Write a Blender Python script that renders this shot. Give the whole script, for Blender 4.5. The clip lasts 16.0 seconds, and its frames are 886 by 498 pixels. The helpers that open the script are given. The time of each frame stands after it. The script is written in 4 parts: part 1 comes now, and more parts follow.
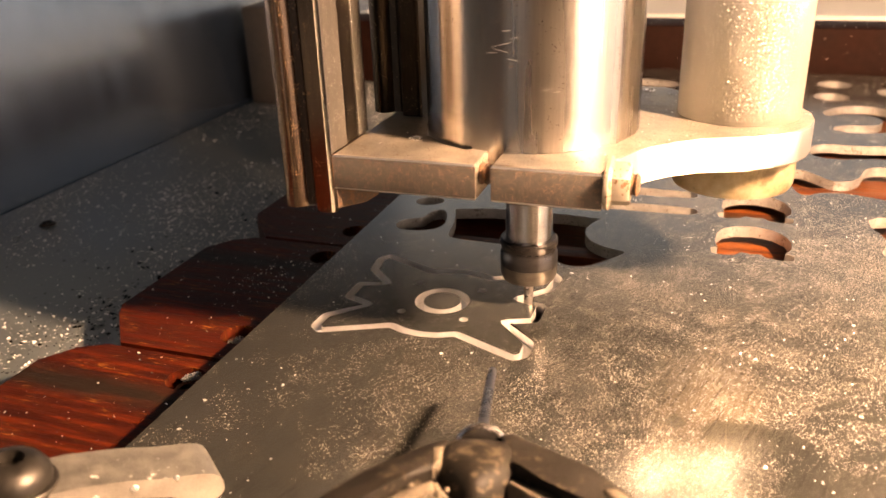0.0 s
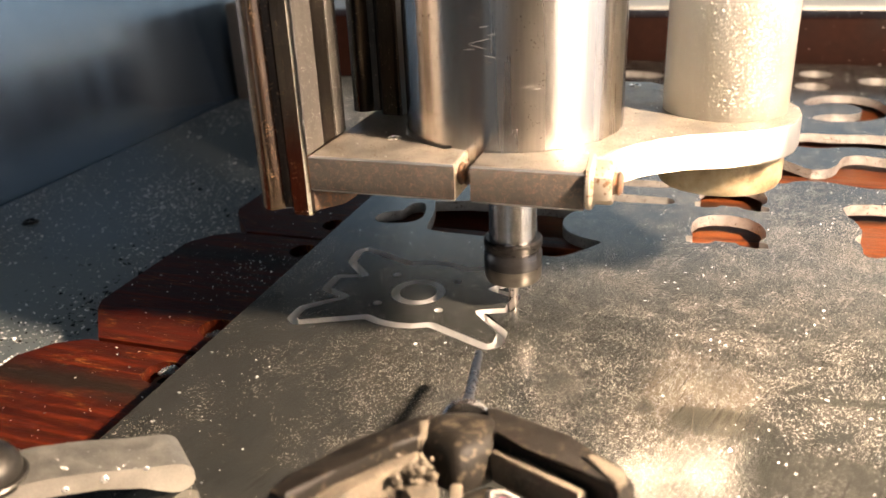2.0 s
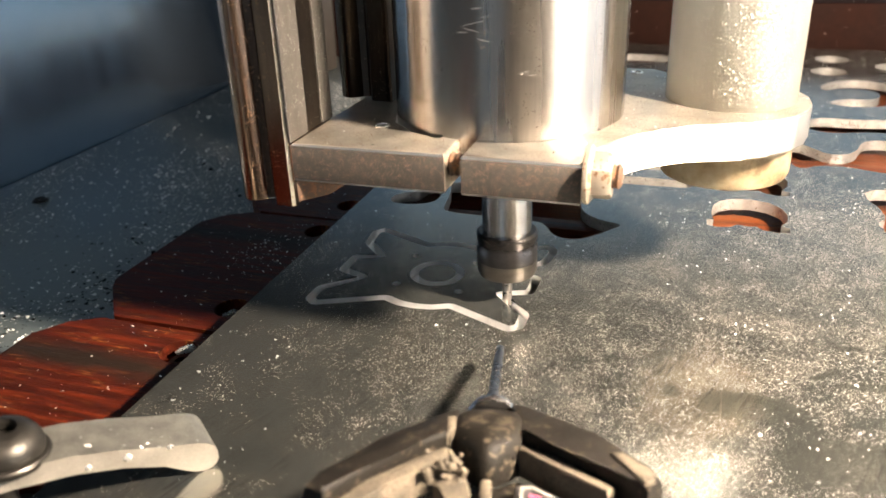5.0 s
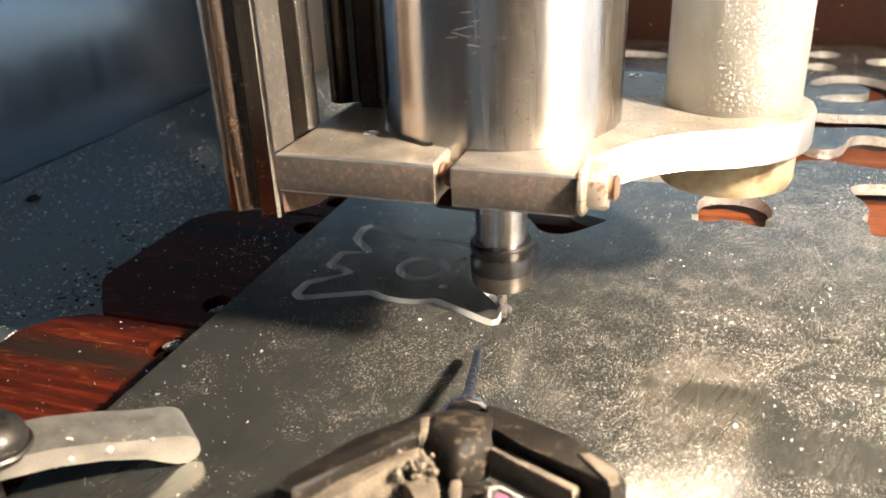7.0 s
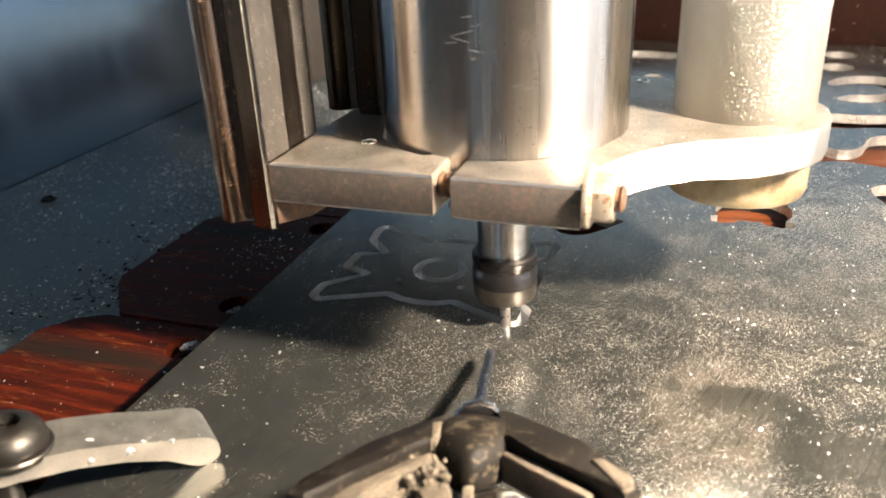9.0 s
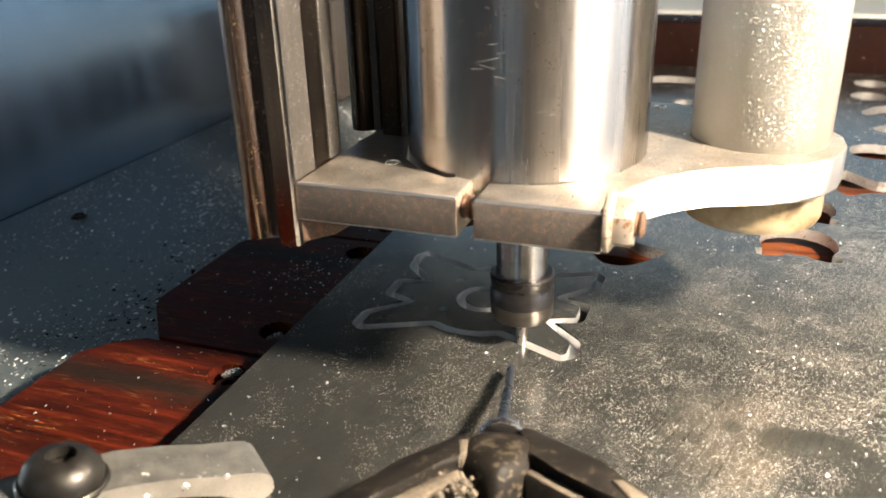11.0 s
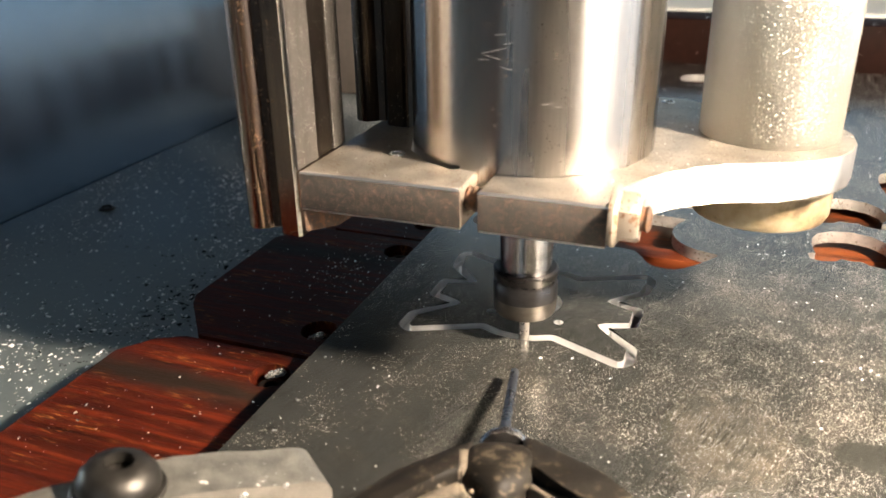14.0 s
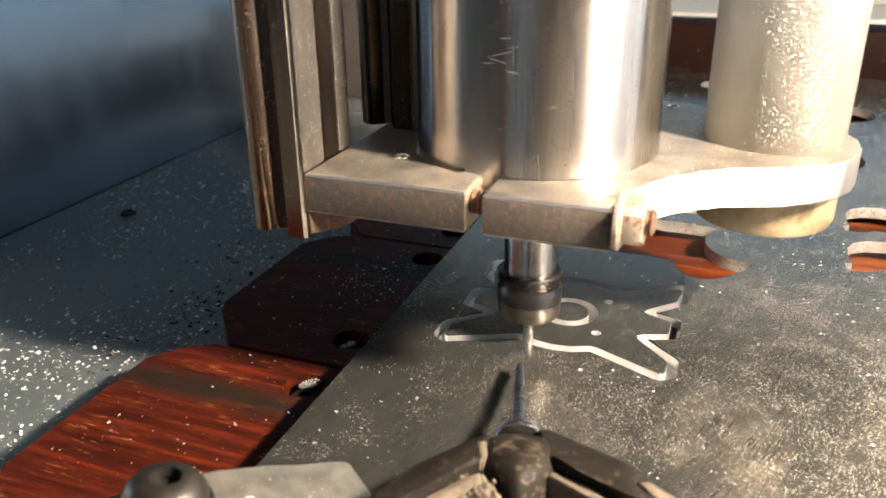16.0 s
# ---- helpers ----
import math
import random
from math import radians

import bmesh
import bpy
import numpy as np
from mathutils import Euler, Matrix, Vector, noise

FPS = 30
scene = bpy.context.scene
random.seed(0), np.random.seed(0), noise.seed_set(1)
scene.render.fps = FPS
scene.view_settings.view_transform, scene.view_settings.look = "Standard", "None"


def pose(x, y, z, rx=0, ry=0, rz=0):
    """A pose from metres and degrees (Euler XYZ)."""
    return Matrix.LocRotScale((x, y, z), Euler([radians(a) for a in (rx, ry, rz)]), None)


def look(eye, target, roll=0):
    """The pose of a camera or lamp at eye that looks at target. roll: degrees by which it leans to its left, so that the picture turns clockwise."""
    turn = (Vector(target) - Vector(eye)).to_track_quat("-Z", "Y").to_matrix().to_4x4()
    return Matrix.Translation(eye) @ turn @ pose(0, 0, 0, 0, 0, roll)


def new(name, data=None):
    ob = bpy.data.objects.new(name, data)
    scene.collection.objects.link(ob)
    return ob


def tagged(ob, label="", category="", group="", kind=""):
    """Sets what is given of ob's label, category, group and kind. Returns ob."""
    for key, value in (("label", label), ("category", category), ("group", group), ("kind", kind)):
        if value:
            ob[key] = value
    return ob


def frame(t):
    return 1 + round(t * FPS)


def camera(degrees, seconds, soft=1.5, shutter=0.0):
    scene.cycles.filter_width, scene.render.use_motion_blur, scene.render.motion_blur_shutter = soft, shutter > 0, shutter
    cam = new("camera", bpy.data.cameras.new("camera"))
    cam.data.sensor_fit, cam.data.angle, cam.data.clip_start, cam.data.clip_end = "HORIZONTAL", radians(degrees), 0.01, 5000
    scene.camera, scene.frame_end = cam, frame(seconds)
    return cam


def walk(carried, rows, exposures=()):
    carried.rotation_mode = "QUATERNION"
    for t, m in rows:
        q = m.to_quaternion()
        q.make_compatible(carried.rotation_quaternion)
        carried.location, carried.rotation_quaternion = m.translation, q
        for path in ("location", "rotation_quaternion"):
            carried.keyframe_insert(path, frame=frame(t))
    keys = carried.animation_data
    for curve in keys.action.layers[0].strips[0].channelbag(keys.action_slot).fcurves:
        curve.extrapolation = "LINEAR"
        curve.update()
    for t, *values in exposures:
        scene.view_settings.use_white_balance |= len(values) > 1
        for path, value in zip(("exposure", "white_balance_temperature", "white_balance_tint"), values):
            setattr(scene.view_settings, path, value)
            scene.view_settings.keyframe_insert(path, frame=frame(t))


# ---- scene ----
# ---- camera ----
cam = camera(56.72, 16.0, soft=1.6)
cam.data.dof.use_dof = True
cam.data.dof.focus_distance = 0.262
cam.data.dof.aperture_fstop = 19.0
walk(cam, [
    (0.0, look((0.0838, -0.2116, 0.1290), (-0.0018, 0.0300, 0.0164), -1.99)),
    (0.5, look((0.0878, -0.2116, 0.1282), (0.0022, 0.0291, 0.0138), -2.57)),
    (1.0, look((0.0906, -0.2118, 0.1286), (0.0071, 0.0293, 0.0131), -2.33)),
    (1.5, look((0.0907, -0.2120, 0.1275), (0.0070, 0.0296, 0.0134), -2.42)),
    (2.0, look((0.0913, -0.2116, 0.1282), (0.0071, 0.0299, 0.0142), -2.59)),
    (2.5, look((0.0912, -0.2115, 0.1280), (0.0080, 0.0307, 0.0148), -2.63)),
    (3.0, look((0.0897, -0.2121, 0.1268), (0.0056, 0.0287, 0.0112), -2.46)),
    (4.3, look((0.0820, -0.2117, 0.1261), (-0.0021, 0.0282, 0.0086), -2.22)),
    (5.5, look((0.0871, -0.2113, 0.1253), (0.0030, 0.0277, 0.0061), -1.99)),
    (6.0, look((0.0894, -0.2116, 0.1253), (0.0044, 0.0269, 0.0058), -2.08)),
    (6.5, look((0.0905, -0.2121, 0.1254), (0.0066, 0.0270, 0.0063), -2.15)),
    (7.0, look((0.0904, -0.2119, 0.1256), (0.0060, 0.0270, 0.0065), -2.38)),
    (7.5, look((0.0900, -0.2118, 0.1239), (0.0054, 0.0274, 0.0055), -2.41)),
    (8.0, look((0.0903, -0.2125, 0.1242), (0.0050, 0.0264, 0.0055), -2.60)),
    (8.5, look((0.0895, -0.2119, 0.1244), (0.0029, 0.0263, 0.0054), -2.76)),
    (11.0, look((0.0731, -0.2111, 0.1277), (-0.0166, 0.0286, 0.0142), -1.71)),
    (11.5, look((0.0713, -0.2116, 0.1282), (-0.0178, 0.0282, 0.0144), -1.35)),
    (12.0, look((0.0668, -0.2075, 0.1260), (-0.0223, 0.0319, 0.0113), -1.29)),
    (12.5, look((0.0645, -0.2088, 0.1264), (-0.0252, 0.0311, 0.0132), -1.11)),
    (13.0, look((0.0623, -0.2087, 0.1267), (-0.0274, 0.0309, 0.0129), -0.99)),
    (13.5, look((0.0598, -0.2085, 0.1261), (-0.0305, 0.0308, 0.0121), -0.78)),
    (14.0, look((0.0570, -0.2087, 0.1262), (-0.0340, 0.0298, 0.0113), -0.93)),
    (14.5, look((0.0542, -0.2090, 0.1258), (-0.0374, 0.0297, 0.0115), -0.93)),
    (15.0, look((0.0517, -0.2097, 0.1269), (-0.0403, 0.0288, 0.0125), -0.89)),
    (15.5, look((0.0487, -0.2079, 0.1263), (-0.0438, 0.0306, 0.0124), -0.81)),
    (16.0, look((0.0462, -0.2085, 0.1262), (-0.0461, 0.0301, 0.0125), -0.72)),
], exposures=[
    (0.0, 1.10, 12900, 39),
    (1.0, 1.05, 9300, 24),
    (2.0, 1.06, 8000, 20),
    (3.0, 1.12, 7500, 17),
    (5.5, 1.11, 7100, 13),
    (8.5, 1.10, 7000, 13),
    (11.0, 0.96, 6900, 12),
    (16.0, 0.90, 7100, 14),
])

# ---- light ----
SUN_WAY = Vector((0.35, 0.80, -0.75)).normalized()
world = bpy.data.worlds.new("world")
scene.world = world
world.use_nodes = True
wn = world.node_tree
sky = wn.nodes.new("ShaderNodeTexSky")
sky.sky_type = "NISHITA"
sky.sun_disc = False
sky.sun_elevation = radians(41)
sky.sun_rotation = math.atan2(-0.35, -0.80)
wn.links.new(sky.outputs[0], wn.nodes["Background"].inputs[0])
wn.nodes["Background"].inputs[1].default_value = 0.03

sun = new("sun", bpy.data.lights.new("sun", "SUN"))
sun.data.energy = 2.5
sun.data.angle = radians(0.5)
sun.data.color = (1.0, 0.88, 0.72)
sun.rotation_mode = "QUATERNION"
sun.rotation_quaternion = SUN_WAY.to_track_quat("-Z", "Y")


def window_light(name, place, way, sx, sy, power, color):
    li = bpy.data.lights.new(name, "AREA")
    li.shape, li.size, li.size_y, li.energy, li.color = "RECTANGLE", sx, sy, power, color
    ob = new(name, li)
    ob.matrix_world = look(place, Vector(place) + Vector(way))
    return ob


# East and south lamps are added fill; east also makes the spindle's pale band.
window_light("east_fill_light", (1.48, -0.20, 0.22), (-1, 0, 0), 1.6, 0.68, 5.4, (0.82, 0.91, 1.0))
window_light("south_fill_light", (-0.15, -2.59, 1.2), (0, 1, -0.15), 1.2, 0.7, 1.7, (0.42, 0.72, 1.0))
window_light("north_window_light", (0.375, 0.732, 0.177), (0, -1, 0), 1.44, 0.26, 0.29, (0.52, 0.80, 1.0))


# ---- materials ----
def nodes_of(name):
    m = bpy.data.materials.new(name)
    m.use_nodes = True
    nt = m.node_tree
    return m, nt, nt.nodes["Principled BSDF"]


def setin(node, name, value):
    node.inputs[name].default_value = value


def coords(nt, scale=(1, 1, 1), turn=(0, 0, 0)):
    tc = nt.nodes.new("ShaderNodeTexCoord")
    mp = nt.nodes.new("ShaderNodeMapping")
    mp.inputs["Scale"].default_value = scale
    mp.inputs["Rotation"].default_value = turn
    nt.links.new(tc.outputs["Object"], mp.inputs["Vector"])
    return mp.outputs[0]


def noise_tex(nt, vec, scale, detail=3, rough=0.55):
    n = nt.nodes.new("ShaderNodeTexNoise")
    n.inputs["Scale"].default_value, n.inputs["Detail"].default_value, n.inputs["Roughness"].default_value = scale, detail, rough
    nt.links.new(vec, n.inputs["Vector"])
    return n.outputs["Fac"]


def ramp(nt, fac, stops):
    r = nt.nodes.new("ShaderNodeValToRGB")
    el = r.color_ramp.elements
    el[0].position, el[0].color = stops[0][0], (*stops[0][1], 1)
    el[1].position, el[1].color = stops[-1][0], (*stops[-1][1], 1)
    for p, c in stops[1:-1]:
        e = el.new(p)
        e.color = (*c, 1)
    nt.links.new(fac, r.inputs[0])
    return r.outputs[0]


def mix(nt, fac, a, b, mode="MIX"):
    m = nt.nodes.new("ShaderNodeMix")
    m.data_type, m.blend_type = "RGBA", mode
    for sock, v in ((m.inputs[0], fac), (m.inputs[6], a), (m.inputs[7], b)):
        if isinstance(v, (int, float)):
            sock.default_value = v
        elif isinstance(v, tuple):
            sock.default_value = (*v, 1)
        else:
            nt.links.new(v, sock)
    return m.outputs[2]


def g(v):
    return (v, v, v)


def bump(nt, bsdf, fac, strength, dist):
    b = nt.nodes.new("ShaderNodeBump")
    b.inputs["Strength"].default_value, b.inputs["Distance"].default_value = strength, dist
    nt.links.new(fac, b.inputs["Height"])
    nt.links.new(b.outputs[0], bsdf.inputs["Normal"])


def metal(name, base, rough, metallic=1.0, var=0.25, scale=60, stretch=(1, 1, 1), bump_s=0.15, spots=None, spot_scale=400, spot_cut=0.68, aniso=0.0):
    """Metal with two scales of variation, fine relief and, if wanted, specks of another colour."""
    m, nt, p = nodes_of(name)
    v = coords(nt, stretch)
    big = noise_tex(nt, v, scale, 4)
    fine = noise_tex(nt, v, scale * 14, 3)
    lo, hi = tuple(c * (1 - var) for c in base), tuple(min(1, c * (1 + var)) for c in base)
    col = ramp(nt, big, [(0.3, lo), (0.7, hi)])
    col = mix(nt, 0.35, col, ramp(nt, fine, [(0.3, lo), (0.7, hi)]))
    if spots:
        v2 = coords(nt)
        area = noise_tex(nt, v2, spot_scale * 0.12, 2)
        sp = noise_tex(nt, v2, spot_scale, 2)
        mul = nt.nodes.new("ShaderNodeMath")
        mul.operation = "MULTIPLY"
        nt.links.new(sp, mul.inputs[0])
        nt.links.new(ramp(nt, area, [(0.35, g(0.90)), (0.65, g(1.10))]), mul.inputs[1])
        mask = ramp(nt, mul.outputs[0], [(spot_cut - 0.03, g(0)), (spot_cut, g(1))])
        col = mix(nt, mask, col, spots)
        met = mix(nt, mask, g(metallic), g(0.1))
        nt.links.new(met, p.inputs["Metallic"])
    else:
        setin(p, "Metallic", metallic)
    nt.links.new(col, p.inputs["Base Color"])
    nt.links.new(ramp(nt, big, [(0.25, g(max(0.03, rough * 0.75))), (0.75, g(rough * 1.25))]), p.inputs["Roughness"])
    if aniso:
        setin(p, "Anisotropic", aniso)
        setin(p, "Anisotropic Rotation", 0.25)
        ta = nt.nodes.new("ShaderNodeTangent")
        ta.direction_type, ta.axis = "RADIAL", "Z"
        nt.links.new(ta.outputs[0], p.inputs["Tangent"])
    bump(nt, p, fine, bump_s, 0.0002)
    return m


def sheet_material():
    """Rolled aluminium, dusted with fine chips in patches, scratched and smudged."""
    m, nt, p = nodes_of("dusty aluminium sheet")
    v = coords(nt)
    patch = noise_tex(nt, v, 16, 5, 0.62)
    mid = noise_tex(nt, v, 95, 4, 0.6)
    grit = noise_tex(nt, v, 2300, 2, 0.6)
    along = nt.nodes.new("ShaderNodeMapping")
    along.vector_type = "TEXTURE"
    along.inputs["Rotation"].default_value = (0, 0, 1.25)
    along.inputs["Scale"].default_value = (1, 1 / 22, 1)
    nt.links.new(v, along.inputs["Vector"])
    scr = noise_tex(nt, along.outputs[0], 70, 3, 0.6)
    scr2 = noise_tex(nt, coords(nt, (38, 1, 1), (0, 0, 0.3)), 20, 3, 0.6)
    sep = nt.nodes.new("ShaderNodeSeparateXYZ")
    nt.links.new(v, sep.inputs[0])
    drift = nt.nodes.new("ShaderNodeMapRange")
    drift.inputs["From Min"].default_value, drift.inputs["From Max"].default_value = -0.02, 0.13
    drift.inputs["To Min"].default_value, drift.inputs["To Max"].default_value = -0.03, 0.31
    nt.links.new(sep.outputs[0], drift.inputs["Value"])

    def sums(op, a, b):
        m = nt.nodes.new("ShaderNodeMath")
        m.operation = op
        for sock, val in zip(m.inputs, (a, b)):
            if isinstance(val, (int, float)):
                sock.default_value = val
            else:
                nt.links.new(val, sock)
        return m.outputs[0]

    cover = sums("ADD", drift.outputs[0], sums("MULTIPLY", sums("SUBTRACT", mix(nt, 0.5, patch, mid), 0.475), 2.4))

    def specks(scale, size):
        vo = nt.nodes.new("ShaderNodeTexVoronoi")
        vo.inputs["Scale"].default_value = scale
        nt.links.new(v, vo.inputs["Vector"])
        rgb = nt.nodes.new("ShaderNodeSeparateColor")
        nt.links.new(vo.outputs["Color"], rgb.inputs[0])
        own = sums("LESS_THAN", rgb.outputs[0], sums("MULTIPLY", cover, 0.86))
        near = sums("LESS_THAN", vo.outputs["Distance"], sums("MULTIPLY", rgb.outputs[1], size))
        return sums("MULTIPLY", own, near)

    speck = sums("MAXIMUM", specks(2700, 0.40), specks(4300, 0.50))
    base = ramp(nt, patch, [(0.3, (0.155, 0.168, 0.166)), (0.55, (0.20, 0.207, 0.198)), (0.75, (0.29, 0.268, 0.228))])
    base = mix(nt, ramp(nt, mid, [(0.46, g(0.0)), (0.62, g(0.3))]), base, (0.27, 0.25, 0.21))
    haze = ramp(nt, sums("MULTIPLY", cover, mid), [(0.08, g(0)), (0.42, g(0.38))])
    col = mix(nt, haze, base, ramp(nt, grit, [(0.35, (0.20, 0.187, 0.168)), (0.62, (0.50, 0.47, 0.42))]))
    for cx, cy, rx, ry, turn in ((0.0961, -0.0248, 0.0085, 0.0030, 0.1), (0.1313, -0.0101, 0.0110, 0.0018, 0.15), (0.1267, 0.0082, 0.0042, 0.0016, 0.1), (0.0805, -0.0254, 0.0026, 0.0034, 0.3), (0.1186, -0.0073, 0.0062, 0.0013, 0.7), (0.1010, -0.0275, 0.0140, 0.0058, 0.15), (0.1220, -0.0440, 0.0170, 0.0100, 0.2)):
        mp = nt.nodes.new("ShaderNodeMapping")
        mp.vector_type = "TEXTURE"
        mp.inputs["Location"].default_value = (cx, cy, 0)
        mp.inputs["Rotation"].default_value = (0, 0, turn)
        mp.inputs["Scale"].default_value = (rx, ry, 1)
        nt.links.new(v, mp.inputs["Vector"])
        far = nt.nodes.new("ShaderNodeVectorMath")
        far.operation = "LENGTH"
        nt.links.new(mp.outputs[0], far.inputs[0])
        ragged = sums("MULTIPLY", sums("ADD", far.outputs["Value"], sums("MULTIPLY", mid, 0.9)), 0.4)
        wipe = ramp(nt, ragged, [(0.44, g(0.72)), (0.80, g(0))])
        col = mix(nt, wipe, col, (0.15, 0.155, 0.14))
        speck = sums("MULTIPLY", speck, sums("SUBTRACT", 1.0, wipe))
    col = mix(nt, ramp(nt, scr, [(0.56, g(0)), (0.62, g(0.8))]), col, (0.085, 0.085, 0.08))
    col = mix(nt, ramp(nt, scr2, [(0.66, g(0)), (0.72, g(0.3))]), col, (0.55, 0.54, 0.5))
    col = mix(nt, sums("MULTIPLY", speck, 0.85), col, (0.52, 0.49, 0.44))
    nt.links.new(col, p.inputs["Base Color"])
    nt.links.new(mix(nt, speck, mix(nt, haze, g(0.88), g(0.72)), g(0.3)), p.inputs["Metallic"])
    nt.links.new(mix(nt, speck, ramp(nt, patch, [(0.3, g(0.10)), (0.7, g(0.19))]), g(0.4)), p.inputs["Roughness"])
    bump(nt, p, mix(nt, 0.25, mix(nt, 0.5, grit, speck), scr), 0.35, 0.00022)
    return m


def wood_material():
    """Red oiled hardwood with orange scuffs and dark stains, grain along x; lamplight tint towards +x."""
    m, nt, p = nodes_of("red hardwood")
    v = coords(nt, (1, 14, 8))
    grain = noise_tex(nt, v, 26, 6, 0.65)
    fine = noise_tex(nt, coords(nt, (1, 26, 10)), 120, 3)
    tone = noise_tex(nt, coords(nt, (1, 3, 1)), 12, 3)
    col = ramp(nt, grain, [(0.32, (0.009, 0.003, 0.002)), (0.50, (0.046, 0.007, 0.0032)), (0.72, (0.15, 0.021, 0.006))])
    col = mix(nt, ramp(nt, tone, [(0.35, g(0.0)), (0.7, g(0.55))]), col, (0.045, 0.008, 0.005))
    scuff = noise_tex(nt, coords(nt, (1, 9, 1)), 110, 4, 0.75)
    st = noise_tex(nt, coords(nt, (1, 2.0, 1)), 40, 3)
    worn = nt.nodes.new("ShaderNodeMath")
    worn.operation = "MULTIPLY"
    nt.links.new(ramp(nt, scuff, [(0.56, g(0)), (0.66, g(0.85))]), worn.inputs[0])
    nt.links.new(ramp(nt, st, [(0.48, g(0.06)), (0.62, g(1))]), worn.inputs[1])
    col = mix(nt, worn.outputs[0], col, (0.38, 0.15, 0.04))
    sep = nt.nodes.new("ShaderNodeSeparateXYZ")
    nt.links.new(coords(nt), sep.inputs[0])
    # Paler towards +x: lamplight and dust on the wood put into the colour.
    lit_ramp = nt.nodes.new("ShaderNodeMapRange")
    lit_ramp.inputs["From Min"].default_value, lit_ramp.inputs["From Max"].default_value = 0.0, 0.08
    nt.links.new(sep.outputs[0], lit_ramp.inputs["Value"])
    milled = nt.nodes.new("ShaderNodeMath")
    milled.operation = "MULTIPLY"
    nt.links.new(lit_ramp.outputs[0], milled.inputs[0])
    nt.links.new(ramp(nt, grain, [(0.42, g(0.1)), (0.58, g(0.95))]), milled.inputs[1])
    col = mix(nt, milled.outputs[0], col, (0.14, 0.042, 0.013))
    band = nt.nodes.new("ShaderNodeMath")
    band.operation = "SUBTRACT"
    nt.links.new(sep.outputs[1], band.inputs[0])
    band.inputs[1].default_value = 0.0705
    away = nt.nodes.new("ShaderNodeMath")
    away.operation = "ABSOLUTE"
    nt.links.new(band.outputs[0], away.inputs[0])
    ragged = nt.nodes.new("ShaderNodeMath")
    ragged.operation = "MULTIPLY_ADD"
    nt.links.new(st, ragged.inputs[0])
    ragged.inputs[1].default_value = 0.014
    nt.links.new(away.outputs[0], ragged.inputs[2])
    col = mix(nt, ramp(nt, ragged.outputs[0], [(0.0100, g(0.96)), (0.0150, g(0))]), col, (0.016, 0.011, 0.008))
    nt.links.new(col, p.inputs["Base Color"])
    nt.links.new(ramp(nt, grain, [(0.3, g(0.34)), (0.7, g(0.5))]), p.inputs["Roughness"])
    bump(nt, p, mix(nt, 0.5, grain, fine), 0.5, 0.0006)
    return m


def bed_material():
    """Worn blue-grey painted steel bed, pitted and chipped."""
    m, nt, p = nodes_of("worn machine bed")
    v = coords(nt)
    big = noise_tex(nt, v, 10, 5, 0.6)
    pit = noise_tex(nt, v, 330, 2)
    pit2 = noise_tex(nt, v, 620, 2)
    col = ramp(nt, big, [(0.3, (0.142, 0.178, 0.186)), (0.7, (0.24, 0.28, 0.287))])
    col = mix(nt, ramp(nt, pit, [(0.68, g(0)), (0.73, g(0.9))]), col, (0.02, 0.02, 0.02))
    col = mix(nt, ramp(nt, pit2, [(0.69, g(0)), (0.74, g(0.8))]), col, (0.6, 0.58, 0.52))
    nt.links.new(col, p.inputs["Base Color"])
    setin(p, "Metallic", 0.35)
    nt.links.new(ramp(nt, big, [(0.3, g(0.36)), (0.7, g(0.55))]), p.inputs["Roughness"])
    bump(nt, p, mix(nt, 0.5, pit, big), 0.4, 0.0005)
    return m


def tube_material():
    """Frosted plastic tube, yellowed at its foot, with chips stuck to it."""
    m, nt, p = nodes_of("frosted plastic tube")
    v = coords(nt)
    fleck = noise_tex(nt, coords(nt, (1, 1, 0.7)), 3400, 2, 0.5)
    mask = ramp(nt, fleck, [(0.66, g(0)), (0.72, g(0.6))])
    sep = nt.nodes.new("ShaderNodeSeparateXYZ")
    nt.links.new(v, sep.inputs[0])
    mr = nt.nodes.new("ShaderNodeMapRange")
    mr.inputs["From Min"].default_value, mr.inputs["From Max"].default_value = 0.036, 0.115
    nt.links.new(sep.outputs[2], mr.inputs["Value"])
    tint = ramp(nt, mr.outputs[0], [(0.0, (0.52, 0.42, 0.28)), (0.35, (0.64, 0.60, 0.53)), (1.0, (0.66, 0.66, 0.65))])
    cloud = noise_tex(nt, coords(nt, (1, 1, 0.5)), 55, 3)
    tint = mix(nt, ramp(nt, cloud, [(0.42, g(0)), (0.64, g(0.7))]), tint, (0.46, 0.42, 0.35))
    col = mix(nt, mask, tint, (0.85, 0.83, 0.78))
    nt.links.new(col, p.inputs["Base Color"])
    nt.links.new(mix(nt, mask, g(0.84), g(0.0)), p.inputs["Transmission Weight"])
    setin(p, "Roughness", 0.30)
    setin(p, "IOR", 1.30)
    bump(nt, p, mix(nt, 0.5, mask, cloud), 0.3, 0.0003)
    return m


